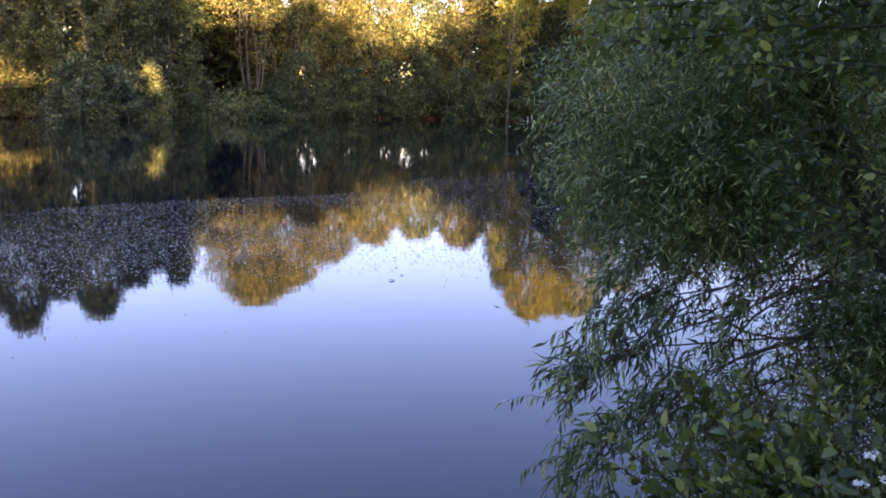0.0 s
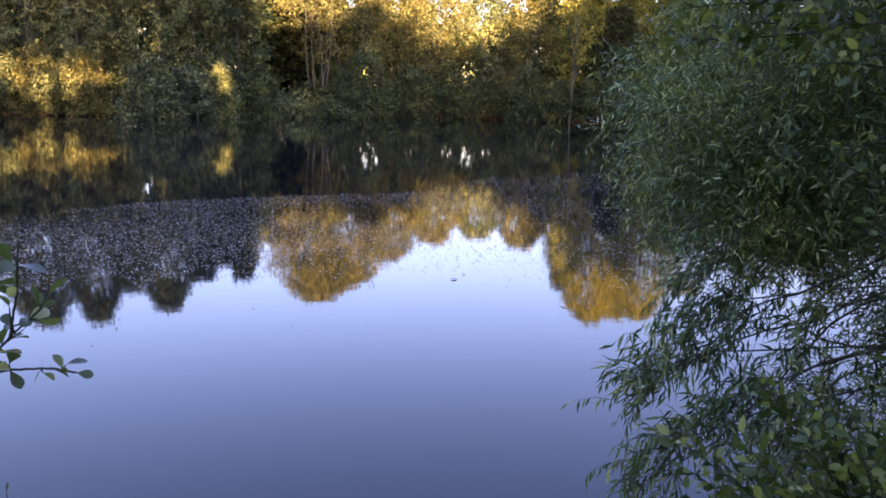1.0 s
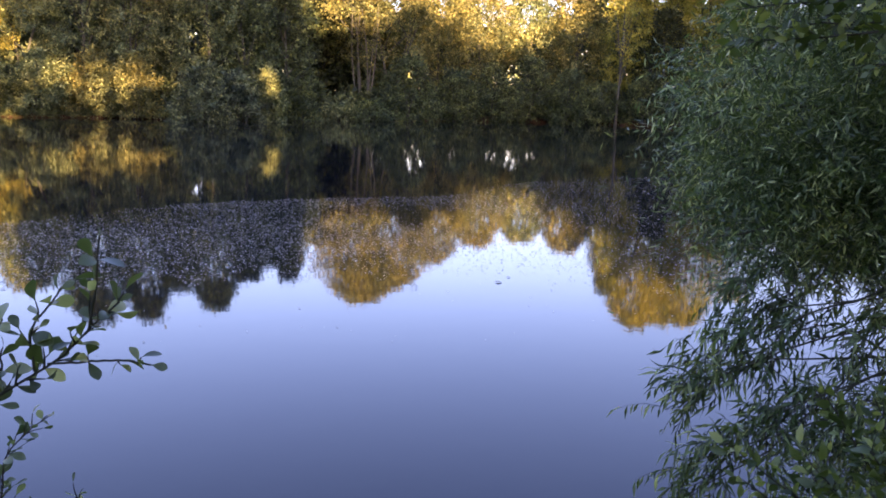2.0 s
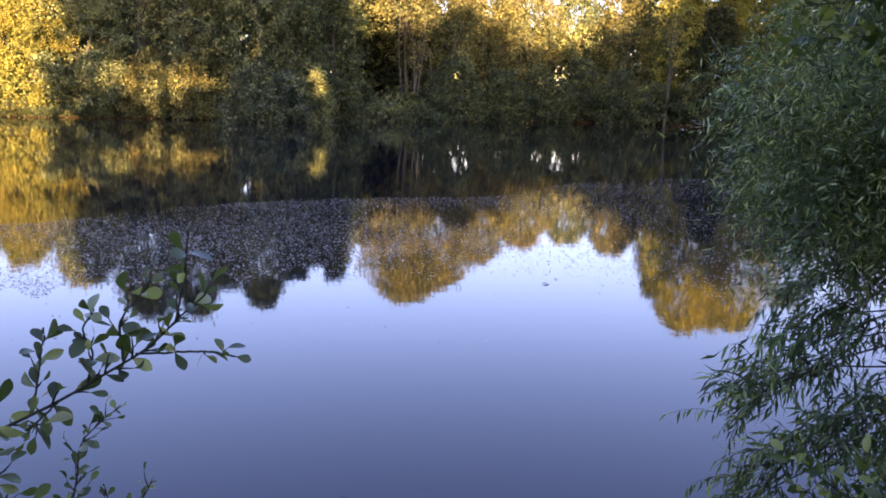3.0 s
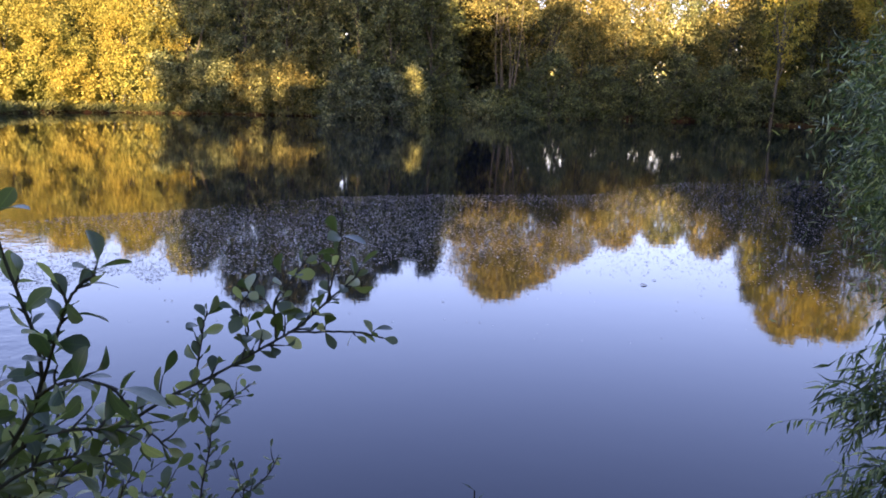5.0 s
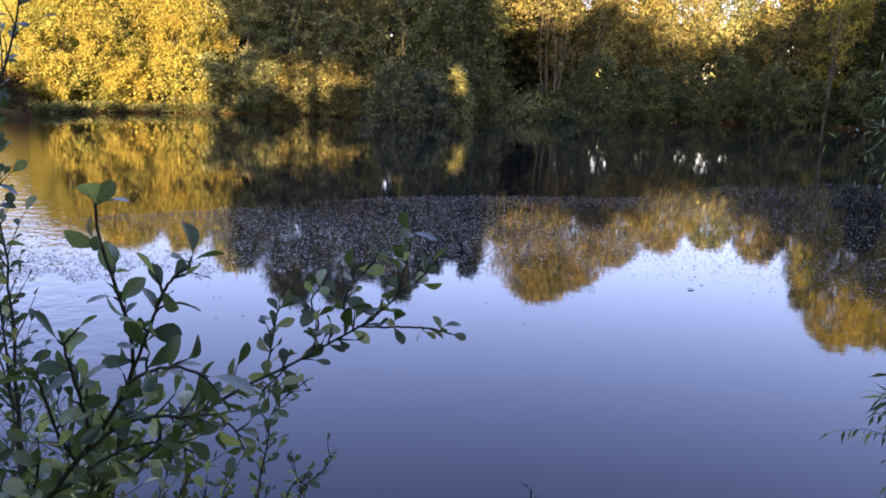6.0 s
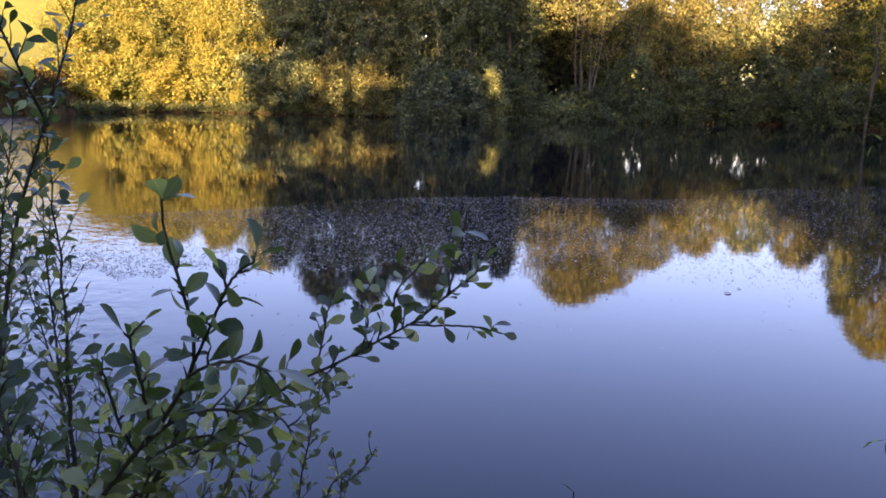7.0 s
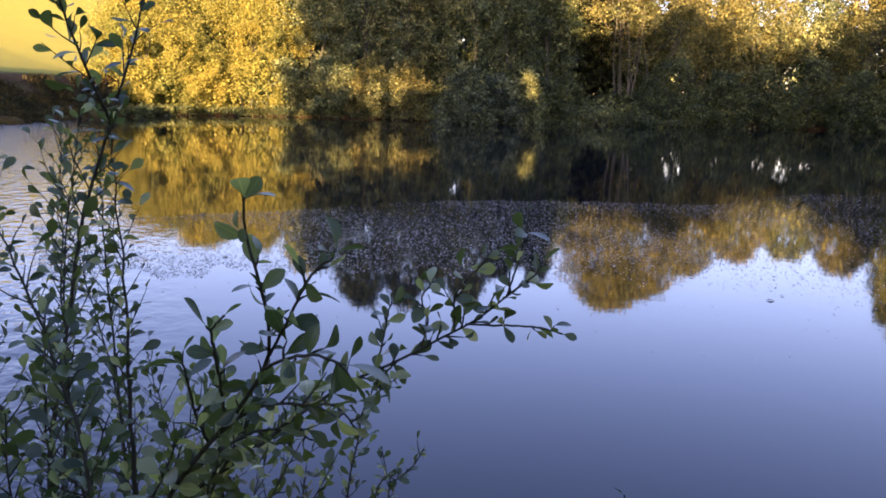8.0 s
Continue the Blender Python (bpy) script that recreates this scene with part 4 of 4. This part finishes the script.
def build_sallow():
    """The open bush beside the walker."""
    r = np.random.default_rng(5)
    foot = np.array([-1.0, 0.62, float(ground_height(-1.0, 0.62)) - 0.04])
    top = new("sallow_bush")
    top.location = foot
    me = leaf_meshes("leaf", "obovate", M_SALLOW_ONE)
    a = foot
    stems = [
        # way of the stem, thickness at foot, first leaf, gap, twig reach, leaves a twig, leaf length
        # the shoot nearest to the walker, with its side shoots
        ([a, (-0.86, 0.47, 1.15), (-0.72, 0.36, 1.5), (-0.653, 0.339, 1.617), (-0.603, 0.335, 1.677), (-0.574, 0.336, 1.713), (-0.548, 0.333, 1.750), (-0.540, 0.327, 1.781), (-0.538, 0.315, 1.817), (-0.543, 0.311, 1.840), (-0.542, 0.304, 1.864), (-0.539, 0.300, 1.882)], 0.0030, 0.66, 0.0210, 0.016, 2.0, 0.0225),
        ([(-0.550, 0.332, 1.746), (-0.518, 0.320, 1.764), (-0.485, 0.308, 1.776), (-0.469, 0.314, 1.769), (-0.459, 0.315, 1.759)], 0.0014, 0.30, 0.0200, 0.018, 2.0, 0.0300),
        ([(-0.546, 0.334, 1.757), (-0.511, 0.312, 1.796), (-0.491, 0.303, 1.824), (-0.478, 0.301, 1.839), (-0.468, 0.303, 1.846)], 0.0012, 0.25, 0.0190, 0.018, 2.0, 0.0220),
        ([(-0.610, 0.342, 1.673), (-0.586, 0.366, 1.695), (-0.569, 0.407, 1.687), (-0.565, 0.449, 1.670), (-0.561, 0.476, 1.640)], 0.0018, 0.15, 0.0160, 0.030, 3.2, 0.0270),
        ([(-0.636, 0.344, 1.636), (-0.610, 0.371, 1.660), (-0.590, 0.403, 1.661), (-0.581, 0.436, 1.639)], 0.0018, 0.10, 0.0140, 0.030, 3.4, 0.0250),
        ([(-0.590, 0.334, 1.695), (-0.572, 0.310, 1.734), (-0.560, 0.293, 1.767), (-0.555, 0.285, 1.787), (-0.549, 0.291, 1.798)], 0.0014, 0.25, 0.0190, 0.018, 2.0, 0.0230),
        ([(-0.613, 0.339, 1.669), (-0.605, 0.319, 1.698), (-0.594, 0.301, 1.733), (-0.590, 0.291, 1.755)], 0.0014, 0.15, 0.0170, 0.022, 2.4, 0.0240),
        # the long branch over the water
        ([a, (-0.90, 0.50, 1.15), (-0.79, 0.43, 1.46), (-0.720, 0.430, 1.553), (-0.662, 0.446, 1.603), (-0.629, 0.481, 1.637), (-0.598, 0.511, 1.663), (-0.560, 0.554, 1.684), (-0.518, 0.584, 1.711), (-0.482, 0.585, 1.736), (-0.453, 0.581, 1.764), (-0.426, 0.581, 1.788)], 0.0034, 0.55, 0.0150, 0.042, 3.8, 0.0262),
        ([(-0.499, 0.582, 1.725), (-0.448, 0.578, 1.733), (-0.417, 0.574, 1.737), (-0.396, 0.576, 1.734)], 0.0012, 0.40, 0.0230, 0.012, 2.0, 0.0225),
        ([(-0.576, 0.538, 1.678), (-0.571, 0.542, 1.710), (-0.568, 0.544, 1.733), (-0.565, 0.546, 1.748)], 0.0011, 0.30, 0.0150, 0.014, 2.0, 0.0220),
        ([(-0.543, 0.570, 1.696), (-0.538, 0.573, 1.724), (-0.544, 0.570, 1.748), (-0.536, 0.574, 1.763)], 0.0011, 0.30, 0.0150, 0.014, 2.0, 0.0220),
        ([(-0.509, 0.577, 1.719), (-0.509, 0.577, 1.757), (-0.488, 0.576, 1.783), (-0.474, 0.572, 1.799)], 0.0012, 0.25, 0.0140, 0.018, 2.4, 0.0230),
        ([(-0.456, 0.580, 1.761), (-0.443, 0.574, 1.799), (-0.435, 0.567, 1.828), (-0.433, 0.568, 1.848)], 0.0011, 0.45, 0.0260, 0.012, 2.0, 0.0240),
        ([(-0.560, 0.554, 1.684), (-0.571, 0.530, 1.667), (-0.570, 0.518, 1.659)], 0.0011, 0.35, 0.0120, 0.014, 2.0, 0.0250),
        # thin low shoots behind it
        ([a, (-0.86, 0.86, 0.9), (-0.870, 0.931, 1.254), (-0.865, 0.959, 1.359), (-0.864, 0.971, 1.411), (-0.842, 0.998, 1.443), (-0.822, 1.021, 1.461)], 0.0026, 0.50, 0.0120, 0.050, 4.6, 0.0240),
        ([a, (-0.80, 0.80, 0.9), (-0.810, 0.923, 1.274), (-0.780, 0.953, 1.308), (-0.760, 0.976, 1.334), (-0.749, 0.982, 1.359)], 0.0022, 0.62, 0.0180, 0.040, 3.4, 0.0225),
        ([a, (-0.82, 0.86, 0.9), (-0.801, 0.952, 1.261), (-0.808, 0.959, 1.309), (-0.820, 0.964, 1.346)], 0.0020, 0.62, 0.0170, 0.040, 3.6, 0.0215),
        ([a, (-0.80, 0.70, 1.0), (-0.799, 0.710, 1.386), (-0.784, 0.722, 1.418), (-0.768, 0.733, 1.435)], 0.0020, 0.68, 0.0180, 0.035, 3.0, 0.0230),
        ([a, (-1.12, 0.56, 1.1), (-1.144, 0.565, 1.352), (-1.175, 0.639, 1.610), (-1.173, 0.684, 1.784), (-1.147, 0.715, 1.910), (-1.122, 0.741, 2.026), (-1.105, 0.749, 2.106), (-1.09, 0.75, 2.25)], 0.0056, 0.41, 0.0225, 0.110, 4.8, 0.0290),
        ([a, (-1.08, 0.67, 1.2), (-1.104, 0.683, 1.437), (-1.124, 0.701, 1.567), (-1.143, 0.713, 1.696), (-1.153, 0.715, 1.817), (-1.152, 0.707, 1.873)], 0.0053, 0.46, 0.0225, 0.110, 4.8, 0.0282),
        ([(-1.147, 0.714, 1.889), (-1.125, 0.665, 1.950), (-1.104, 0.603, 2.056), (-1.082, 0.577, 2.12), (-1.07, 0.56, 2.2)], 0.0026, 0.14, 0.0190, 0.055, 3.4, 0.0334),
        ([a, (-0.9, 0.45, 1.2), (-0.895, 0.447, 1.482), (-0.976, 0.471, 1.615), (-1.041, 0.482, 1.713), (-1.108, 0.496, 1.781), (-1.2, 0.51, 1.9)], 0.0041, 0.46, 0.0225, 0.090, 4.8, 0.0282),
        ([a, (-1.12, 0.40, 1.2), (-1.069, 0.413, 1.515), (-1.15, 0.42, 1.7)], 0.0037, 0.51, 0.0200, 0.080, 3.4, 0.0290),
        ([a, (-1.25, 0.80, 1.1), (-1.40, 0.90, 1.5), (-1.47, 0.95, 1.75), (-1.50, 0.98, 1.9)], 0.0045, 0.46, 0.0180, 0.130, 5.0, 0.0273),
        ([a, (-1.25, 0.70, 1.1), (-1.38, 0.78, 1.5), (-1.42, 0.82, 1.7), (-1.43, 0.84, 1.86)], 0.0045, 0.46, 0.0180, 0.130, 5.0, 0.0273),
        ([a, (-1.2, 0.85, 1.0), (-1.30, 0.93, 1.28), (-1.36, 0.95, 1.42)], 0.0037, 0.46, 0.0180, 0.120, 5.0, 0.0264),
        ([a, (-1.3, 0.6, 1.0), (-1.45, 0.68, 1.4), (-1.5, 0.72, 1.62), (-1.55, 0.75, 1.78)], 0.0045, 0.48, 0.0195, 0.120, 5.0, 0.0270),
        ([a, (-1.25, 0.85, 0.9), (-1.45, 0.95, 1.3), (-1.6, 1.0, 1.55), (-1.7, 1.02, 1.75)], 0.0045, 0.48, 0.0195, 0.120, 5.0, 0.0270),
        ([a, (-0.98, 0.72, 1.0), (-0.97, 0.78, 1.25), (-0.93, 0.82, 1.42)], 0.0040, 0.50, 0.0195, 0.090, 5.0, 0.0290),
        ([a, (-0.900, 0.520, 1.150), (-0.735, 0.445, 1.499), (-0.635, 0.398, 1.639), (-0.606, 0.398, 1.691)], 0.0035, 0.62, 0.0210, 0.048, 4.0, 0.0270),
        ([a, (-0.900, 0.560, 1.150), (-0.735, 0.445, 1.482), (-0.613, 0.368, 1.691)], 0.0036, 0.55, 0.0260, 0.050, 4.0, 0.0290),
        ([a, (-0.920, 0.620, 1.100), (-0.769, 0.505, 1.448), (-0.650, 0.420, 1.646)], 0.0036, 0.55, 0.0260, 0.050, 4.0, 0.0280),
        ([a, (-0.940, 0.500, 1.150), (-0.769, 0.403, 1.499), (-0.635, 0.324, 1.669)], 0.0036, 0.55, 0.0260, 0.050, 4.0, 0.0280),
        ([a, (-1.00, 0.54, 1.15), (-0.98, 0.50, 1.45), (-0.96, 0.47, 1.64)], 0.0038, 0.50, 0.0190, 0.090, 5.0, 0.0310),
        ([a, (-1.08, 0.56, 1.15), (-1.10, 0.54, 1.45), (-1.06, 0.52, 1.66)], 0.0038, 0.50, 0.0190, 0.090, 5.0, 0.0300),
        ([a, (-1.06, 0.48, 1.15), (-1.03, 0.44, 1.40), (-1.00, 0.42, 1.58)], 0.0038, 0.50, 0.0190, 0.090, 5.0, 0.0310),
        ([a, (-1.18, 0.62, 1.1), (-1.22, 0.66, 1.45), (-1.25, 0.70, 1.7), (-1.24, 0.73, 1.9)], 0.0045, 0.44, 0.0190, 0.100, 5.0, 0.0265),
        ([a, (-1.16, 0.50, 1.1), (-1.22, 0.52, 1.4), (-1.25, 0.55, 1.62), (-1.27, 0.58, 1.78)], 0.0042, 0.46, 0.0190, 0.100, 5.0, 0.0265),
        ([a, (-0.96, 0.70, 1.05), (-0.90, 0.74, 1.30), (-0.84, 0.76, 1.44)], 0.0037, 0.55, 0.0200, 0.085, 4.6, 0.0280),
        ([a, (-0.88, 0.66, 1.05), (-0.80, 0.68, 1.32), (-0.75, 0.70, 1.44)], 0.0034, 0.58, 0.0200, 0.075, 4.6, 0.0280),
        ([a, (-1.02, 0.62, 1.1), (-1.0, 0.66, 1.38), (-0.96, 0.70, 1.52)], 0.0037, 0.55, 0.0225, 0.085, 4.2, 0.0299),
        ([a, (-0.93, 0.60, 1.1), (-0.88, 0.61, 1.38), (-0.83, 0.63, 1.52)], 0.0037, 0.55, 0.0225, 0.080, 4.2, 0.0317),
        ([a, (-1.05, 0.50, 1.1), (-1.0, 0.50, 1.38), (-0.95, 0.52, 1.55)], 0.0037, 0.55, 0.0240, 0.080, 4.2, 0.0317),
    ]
    loose = []
    spare = 300
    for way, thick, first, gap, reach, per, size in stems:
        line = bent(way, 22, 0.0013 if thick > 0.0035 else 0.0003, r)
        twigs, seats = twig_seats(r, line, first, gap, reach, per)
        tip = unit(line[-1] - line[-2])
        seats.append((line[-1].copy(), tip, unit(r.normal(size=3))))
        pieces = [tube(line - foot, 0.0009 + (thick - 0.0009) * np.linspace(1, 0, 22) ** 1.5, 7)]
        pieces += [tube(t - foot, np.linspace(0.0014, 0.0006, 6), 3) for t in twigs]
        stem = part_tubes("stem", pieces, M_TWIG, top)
        for at, al, fc in seats:
            L = size * (0.48 + 0.58 * r.random()) * (0.6 if np.allclose(at, line[-1]) else 1.0)
            if spare > 0 and r.random() < (0.9 if np.hypot(at[0], at[1]) < 1.05 else 0.25):
                leaf_object(me[r.integers(0, 6)], at - foot, al, fc, L, stem)
                spare -= 1
            else:
                loose.append((at - foot, al, fc, L))
    at, al, fc, L = (np.array(x) for x in zip(*loose))
    v, f = joined([batch_leaves(at[k::6], al[k::6], fc[k::6], L[k::6], "obovate", rough=False, form=LEAF_FORMS[k]) for k in range(6)])
    tagged(mesh_object("foliage", v, f, M_SALLOW, top, smooth=True), kind="stuff")
    return tagged(top, "open sallow bush with small rounded green leaves on thin dark stems", "bush")


build_sallow()


def build_broad_shrub():
    """The leafy shrub in front of the willow."""
    r = np.random.default_rng(12)
    foot = np.array([1.15, 1.95, float(ground_height(1.15, 1.95)) - 0.04])
    top = new("alder_shrub")
    top.location = foot
    me = leaf_meshes("leaf", "ovate", M_BROAD)
    loose, spare = [], 160
    for k in range(160):
        tip, _ = in_ball(r, 1, *(((1.02, 1.98, 0.92), (0.6, 0.42, 0.42)) if k < 52 else ((1.38, 1.80, 0.72), (0.36, 0.36, 0.45)) if k < 76 else
                         ((0.97, 1.74, 0.93), (0.30, 0.20, 0.27)) if k < 118 else ((0.86, 1.82, 1.05), (0.34, 0.20, 0.25)) if k < 158 else
                         ((0.66, 1.80, 1.16), (0.10, 0.08, 0.17))), 0.4)
        tip = tip[0]
        line = bent([foot + r.normal(0, 0.04, 3) * (1, 1, 0), foot + (tip - foot) * 0.5 + np.array([0, 0, 0.12]), tip], 12, 0.004, r)
        twigs, seats = twig_seats(r, line, 0.4, 0.024, 0.09, 4.0)
        pieces = [tube(line - foot, np.linspace(0.008, 0.0015, 12), 5)] + [tube(t[[0, 2, 5]] - foot, np.linspace(0.002, 0.0008, 3), 3) for t in twigs]
        stem = part_tubes("stem", pieces, M_TWIG, top)
        for at, al, fc in seats:
            L = 0.022 + 0.028 * r.random()
            if spare > 0 and at[1] < 1.95 and at[2] > 0.8 and r.random() < 0.5:
                leaf_object(me[r.integers(0, 6)], at - foot, al, fc, L, stem)
                spare -= 1
            else:
                loose.append((at - foot, al, fc, L))
    at, al, fc, L = (np.array(x) for x in zip(*loose))
    v, f = joined([batch_leaves(at[k::6], al[k::6], fc[k::6], L[k::6], "ovate", 0.78, form=LEAF_FORMS[k]) for k in range(6)])
    tagged(mesh_object("foliage", v, f, M_BROAD, top, smooth=True), kind="stuff")
    return tagged(top, "bushy shrub with broad green leaves on the bank", "shrub")


build_broad_shrub()


def build_alder():
    """The tree at the edge whose boughs hang in from above."""
    r = np.random.default_rng(31)
    foot = np.array([2.9, 2.3, float(ground_height(2.9, 2.3)) - 0.05])
    top = new("alder_tree")
    top.location = foot
    trunk = bent([foot, (2.85, 2.35, 1.5), (2.7, 2.45, 3.0), (2.6, 2.5, 4.6)], 14, 0.01, r)
    pieces = [tube(trunk - foot, np.linspace(0.09, 0.03, 14), 9)]
    loose = []
    for start, *way in (
        (7, (2.0, 2.4, 2.30), (1.455, 2.608, 2.262), (1.198, 2.735, 2.267), (0.906, 3.058, 2.237), (0.653, 3.326, 2.24)),
        (8, (2.1, 2.5, 2.7), (1.6, 2.7, 2.62), (1.1, 2.9, 2.5), (0.8, 3.1, 2.45)),
        (6, (2.1, 2.3, 2.0), (1.7, 2.4, 2.05), (1.4, 2.5, 2.0)),
        (9, (2.1, 2.6, 2.9), (1.7, 2.9, 2.8), (1.35, 3.1, 2.55)),
        (8, (2.0, 2.5, 2.55), (1.5, 2.6, 2.42), (1.0, 2.85, 2.36), (0.62, 3.1, 2.34)),
        (8, (2.0, 2.6, 2.5), (1.5, 2.8, 2.35), (1.1, 3.0, 2.3), (0.75, 3.2, 2.29)),
        (7, (2.1, 2.4, 2.3), (1.6, 2.45, 2.14), (1.25, 2.6, 2.12), (1.0, 2.8, 2.13)),
        (9, (2.2, 2.4, 2.7), (1.7, 2.5, 2.45), (1.35, 2.6, 2.38), (1.05, 2.75, 2.4)),
    ):
        line = bent([trunk[start], *way], 16, 0.008, r)
        pieces.append(tube(line - foot, np.linspace(0.010, 0.002, 16), 6))
        twigs, seats = twig_seats(r, line, 0.25, 0.026, 0.15, 5.5, up=-0.1)
        pieces += [tube(t - foot, np.linspace(0.0022, 0.0009, 6), 4) for t in twigs]
        loose += [(at - foot, al, fc, 0.030 + 0.028 * r.random()) for at, al, fc in seats]
    for k in range(18):
        tip = np.array([1.15 + 0.75 * r.random(), 2.45 + 0.55 * r.random(), 1.5 + 0.07 * k])
        root = trunk[4 + k // 6]
        line = bent([root, root * 0.55 + tip * 0.45 + r.normal(0, 0.10, 3), root * 0.2 + tip * 0.8 + r.normal(0, 0.05, 3), tip], 14, 0.008, r)
        pieces.append(tube(line - foot, np.linspace(0.009, 0.002, 14), 6))
        twigs, seats = twig_seats(r, line, 0.25, 0.04, 0.18, 4.0, up=0.0)
        pieces += [tube(t - foot, np.linspace(0.0022, 0.0009, 6), 4) for t in twigs]
        loose += [(at - foot, al, fc, 0.026 + 0.026 * r.random()) for at, al, fc in seats]
    # upper crown out of view, made dense so that it shades the willow
    for k in range(40):
        root = trunk[7 + k % 7]
        a = k * 2.4
        tip = root + np.array([1.5 * math.cos(a) - 0.1, 1.5 * math.sin(a) + 0.2, 0.6]) * (0.6 + 0.5 * r.random())
        line = bent([root, (root + tip) / 2 + r.normal(0, 0.06, 3) + np.array([0, 0, 0.08]), tip], 10, 0.01, r)
        pieces.append(tube(line - foot, np.linspace(0.016, 0.003, 10), 5))
        twigs, seats = twig_seats(r, line, 0.25, 0.055, 0.28, 6.0)
        pieces += [tube(t - foot, np.linspace(0.003, 0.001, 6), 3) for t in twigs]
        loose += [(at - foot, al, fc, 0.06 + 0.03 * r.random()) for at, al, fc in seats if at[2] > 2.75]
    part_tubes("trunk", pieces, M_TWIG, top, "dark trunk with thin level boughs")
    at, al, fc, L = (np.array(x) for x in zip(*loose))
    v, f = joined([batch_leaves(at[k::6], al[k::6], fc[k::6], L[k::6], "ovate", 0.78, form=LEAF_FORMS[k]) for k in range(6)])
    tagged(mesh_object("foliage", v, f, M_BROAD, top, smooth=True), kind="stuff")
    return tagged(top, "alder with dark boughs and broad leaves hanging over the bank", "tree")


build_alder()


def build_cow_parsley():
    r = np.random.default_rng(3)
    foot = np.array([1.02, 1.56, float(ground_height(1.02, 1.56)) - 0.03])
    top = new("cow_parsley")
    top.location = foot
    heads = [np.array(p) for p in ((0.973, 1.578, 1.225), (0.950, 1.562, 1.165), (0.995, 1.546, 1.185))]
    pieces = []
    for h in heads:
        pieces.append(tube(bent([foot, foot + (h - foot) * 0.5 + r.normal(0, 0.01, 3), h], 10) - foot, np.linspace(0.004, 0.0015, 10), 6))
    part_tubes("stem", pieces, M_TWIG, top)
    for h in heads:
        n = 40
        d = unit(r.normal(size=(n, 3)) * (1, 1, 0.25)) * (r.random(n) ** 0.5)[:, None] * 0.015
        at = h + d - foot
        v, f = diamonds(at, unit(r.normal(size=(n, 3)) + np.array([0, 0, 0.2])), unit(r.normal(size=(n, 3)) * 0.4 + np.array([0, -0.3, 1])),
                        np.full(n, 0.007), np.full(n, 0.006), 0.1)
        mesh_object("flower_head", v, f, M_PETAL, top, "small white flower umbel")
    return tagged(top, "white-flowering umbel plant beside the shrub", "flower")


build_cow_parsley()


def build_weed():
    """A willowherb shoot at the water's edge."""
    r = np.random.default_rng(9)
    x, y = -0.392, 0.915
    foot = np.array([x, y, float(ground_height(x, y)) - 0.03])
    top = new("weed")
    top.location = foot
    line = bent([foot, (x + 0.01, y, 0.9), (x, y, 1.405)], 14)
    part_tubes("stem", [tube(line - foot, np.linspace(0.004, 0.0012, 14), 6)], M_TWIG, top)
    n = 26
    t = np.linspace(0.45, 1.0, n)
    at = np.stack([np.interp(t, np.linspace(0, 1, 14), line[:, k]) for k in range(3)], 1) - foot
    ang = np.arange(n) * 2.4
    along = unit(np.stack([np.cos(ang), np.sin(ang), 0.35 + 0.5 * t], 1))
    v, f = lances(at, along, unit(r.normal(size=(n, 3)) * 0.3 + np.array([0, -0.2, 1])), np.linspace(0.05, 0.022, n), np.linspace(0.009, 0.004, n))
    mesh_object("foliage", v, f, M_SALLOW, top)
    return tagged(top, "single green weed shoot at the water's edge", "weed")


build_weed()


# ---- what floats on the water ----
def build_specks():
    r = np.random.default_rng(17)
    n = 82000
    az = -32 + 88 * r.random(n)
    inner = 8.5 + 0.25 * np.sin(az * 0.9) + 0.15 * np.sin(az * 2.3)
    outer = np.interp(az, [-30, -5, 3.4, 7.6, 17, 26, 38, 56], [24, 22.4, 18.6, 16.0, 15.3, 14.6, 13.0, 12]) + 0.08 * np.sin(az * 1.7)
    rad = np.sqrt(inner ** 2 + (outer ** 2 - inner ** 2) * r.random(n))
    x, y = -rad * np.sin(np.radians(az)), rad * np.cos(np.radians(az))
    patch = np.sin(x * 0.9 + 1.3 * np.sin(y * 0.5)) + np.sin(y * 1.4 + 0.8 * np.sin(x * 0.7)) + r.normal(0, 0.9, n)
    keep = patch > -0.7
    x, y = x[keep], y[keep]
    n = len(x)
    stray = 900
    a2, r2 = np.radians(-25 + 75 * r.random(stray)), 6 + 34 * r.random(stray)
    x, y = np.append(x, -r2 * np.sin(a2)), np.append(y, r2 * np.cos(a2))
    n = len(x)
    at = np.stack([x, y, np.full(n, 0.004)], 1)
    t = r.random(n) * 2 * np.pi
    along = np.stack([np.cos(t), np.sin(t), r.normal(0, 0.12, n)], 1)
    L = 0.0135 + 0.026 * r.random(n) ** 2
    v, f = diamonds(at, along, np.tile([0, 0, 1.0], (n, 1)), L, L * 0.6, -0.15)
    return tagged(mesh_object("floating_debris", v, f, M_SPECK), "pale fluff and leaf bits floating in a broad band on the pond", "debris", kind="stuff")


build_specks()
me_float = leaf_meshes("leaf", "ovate", M_SPECK)
for az, d, L in ((3.9, 8.27, 0.09), (3.0, 8.55, 0.05), (44.0, 9.3, 0.08), (2.2, 9.2, 0.04)):
    p = polar(az, d, 0.006)
    ob = leaf_object(me_float[0], p, unit(np.array([0.9, 0.3, 0.02])), np.array([0, 0, 1.0]), L, None)
    ob.name = "floating_leaf"
    tagged(ob, "single brown leaf afloat on the still water", "leaf", "floating leaves")
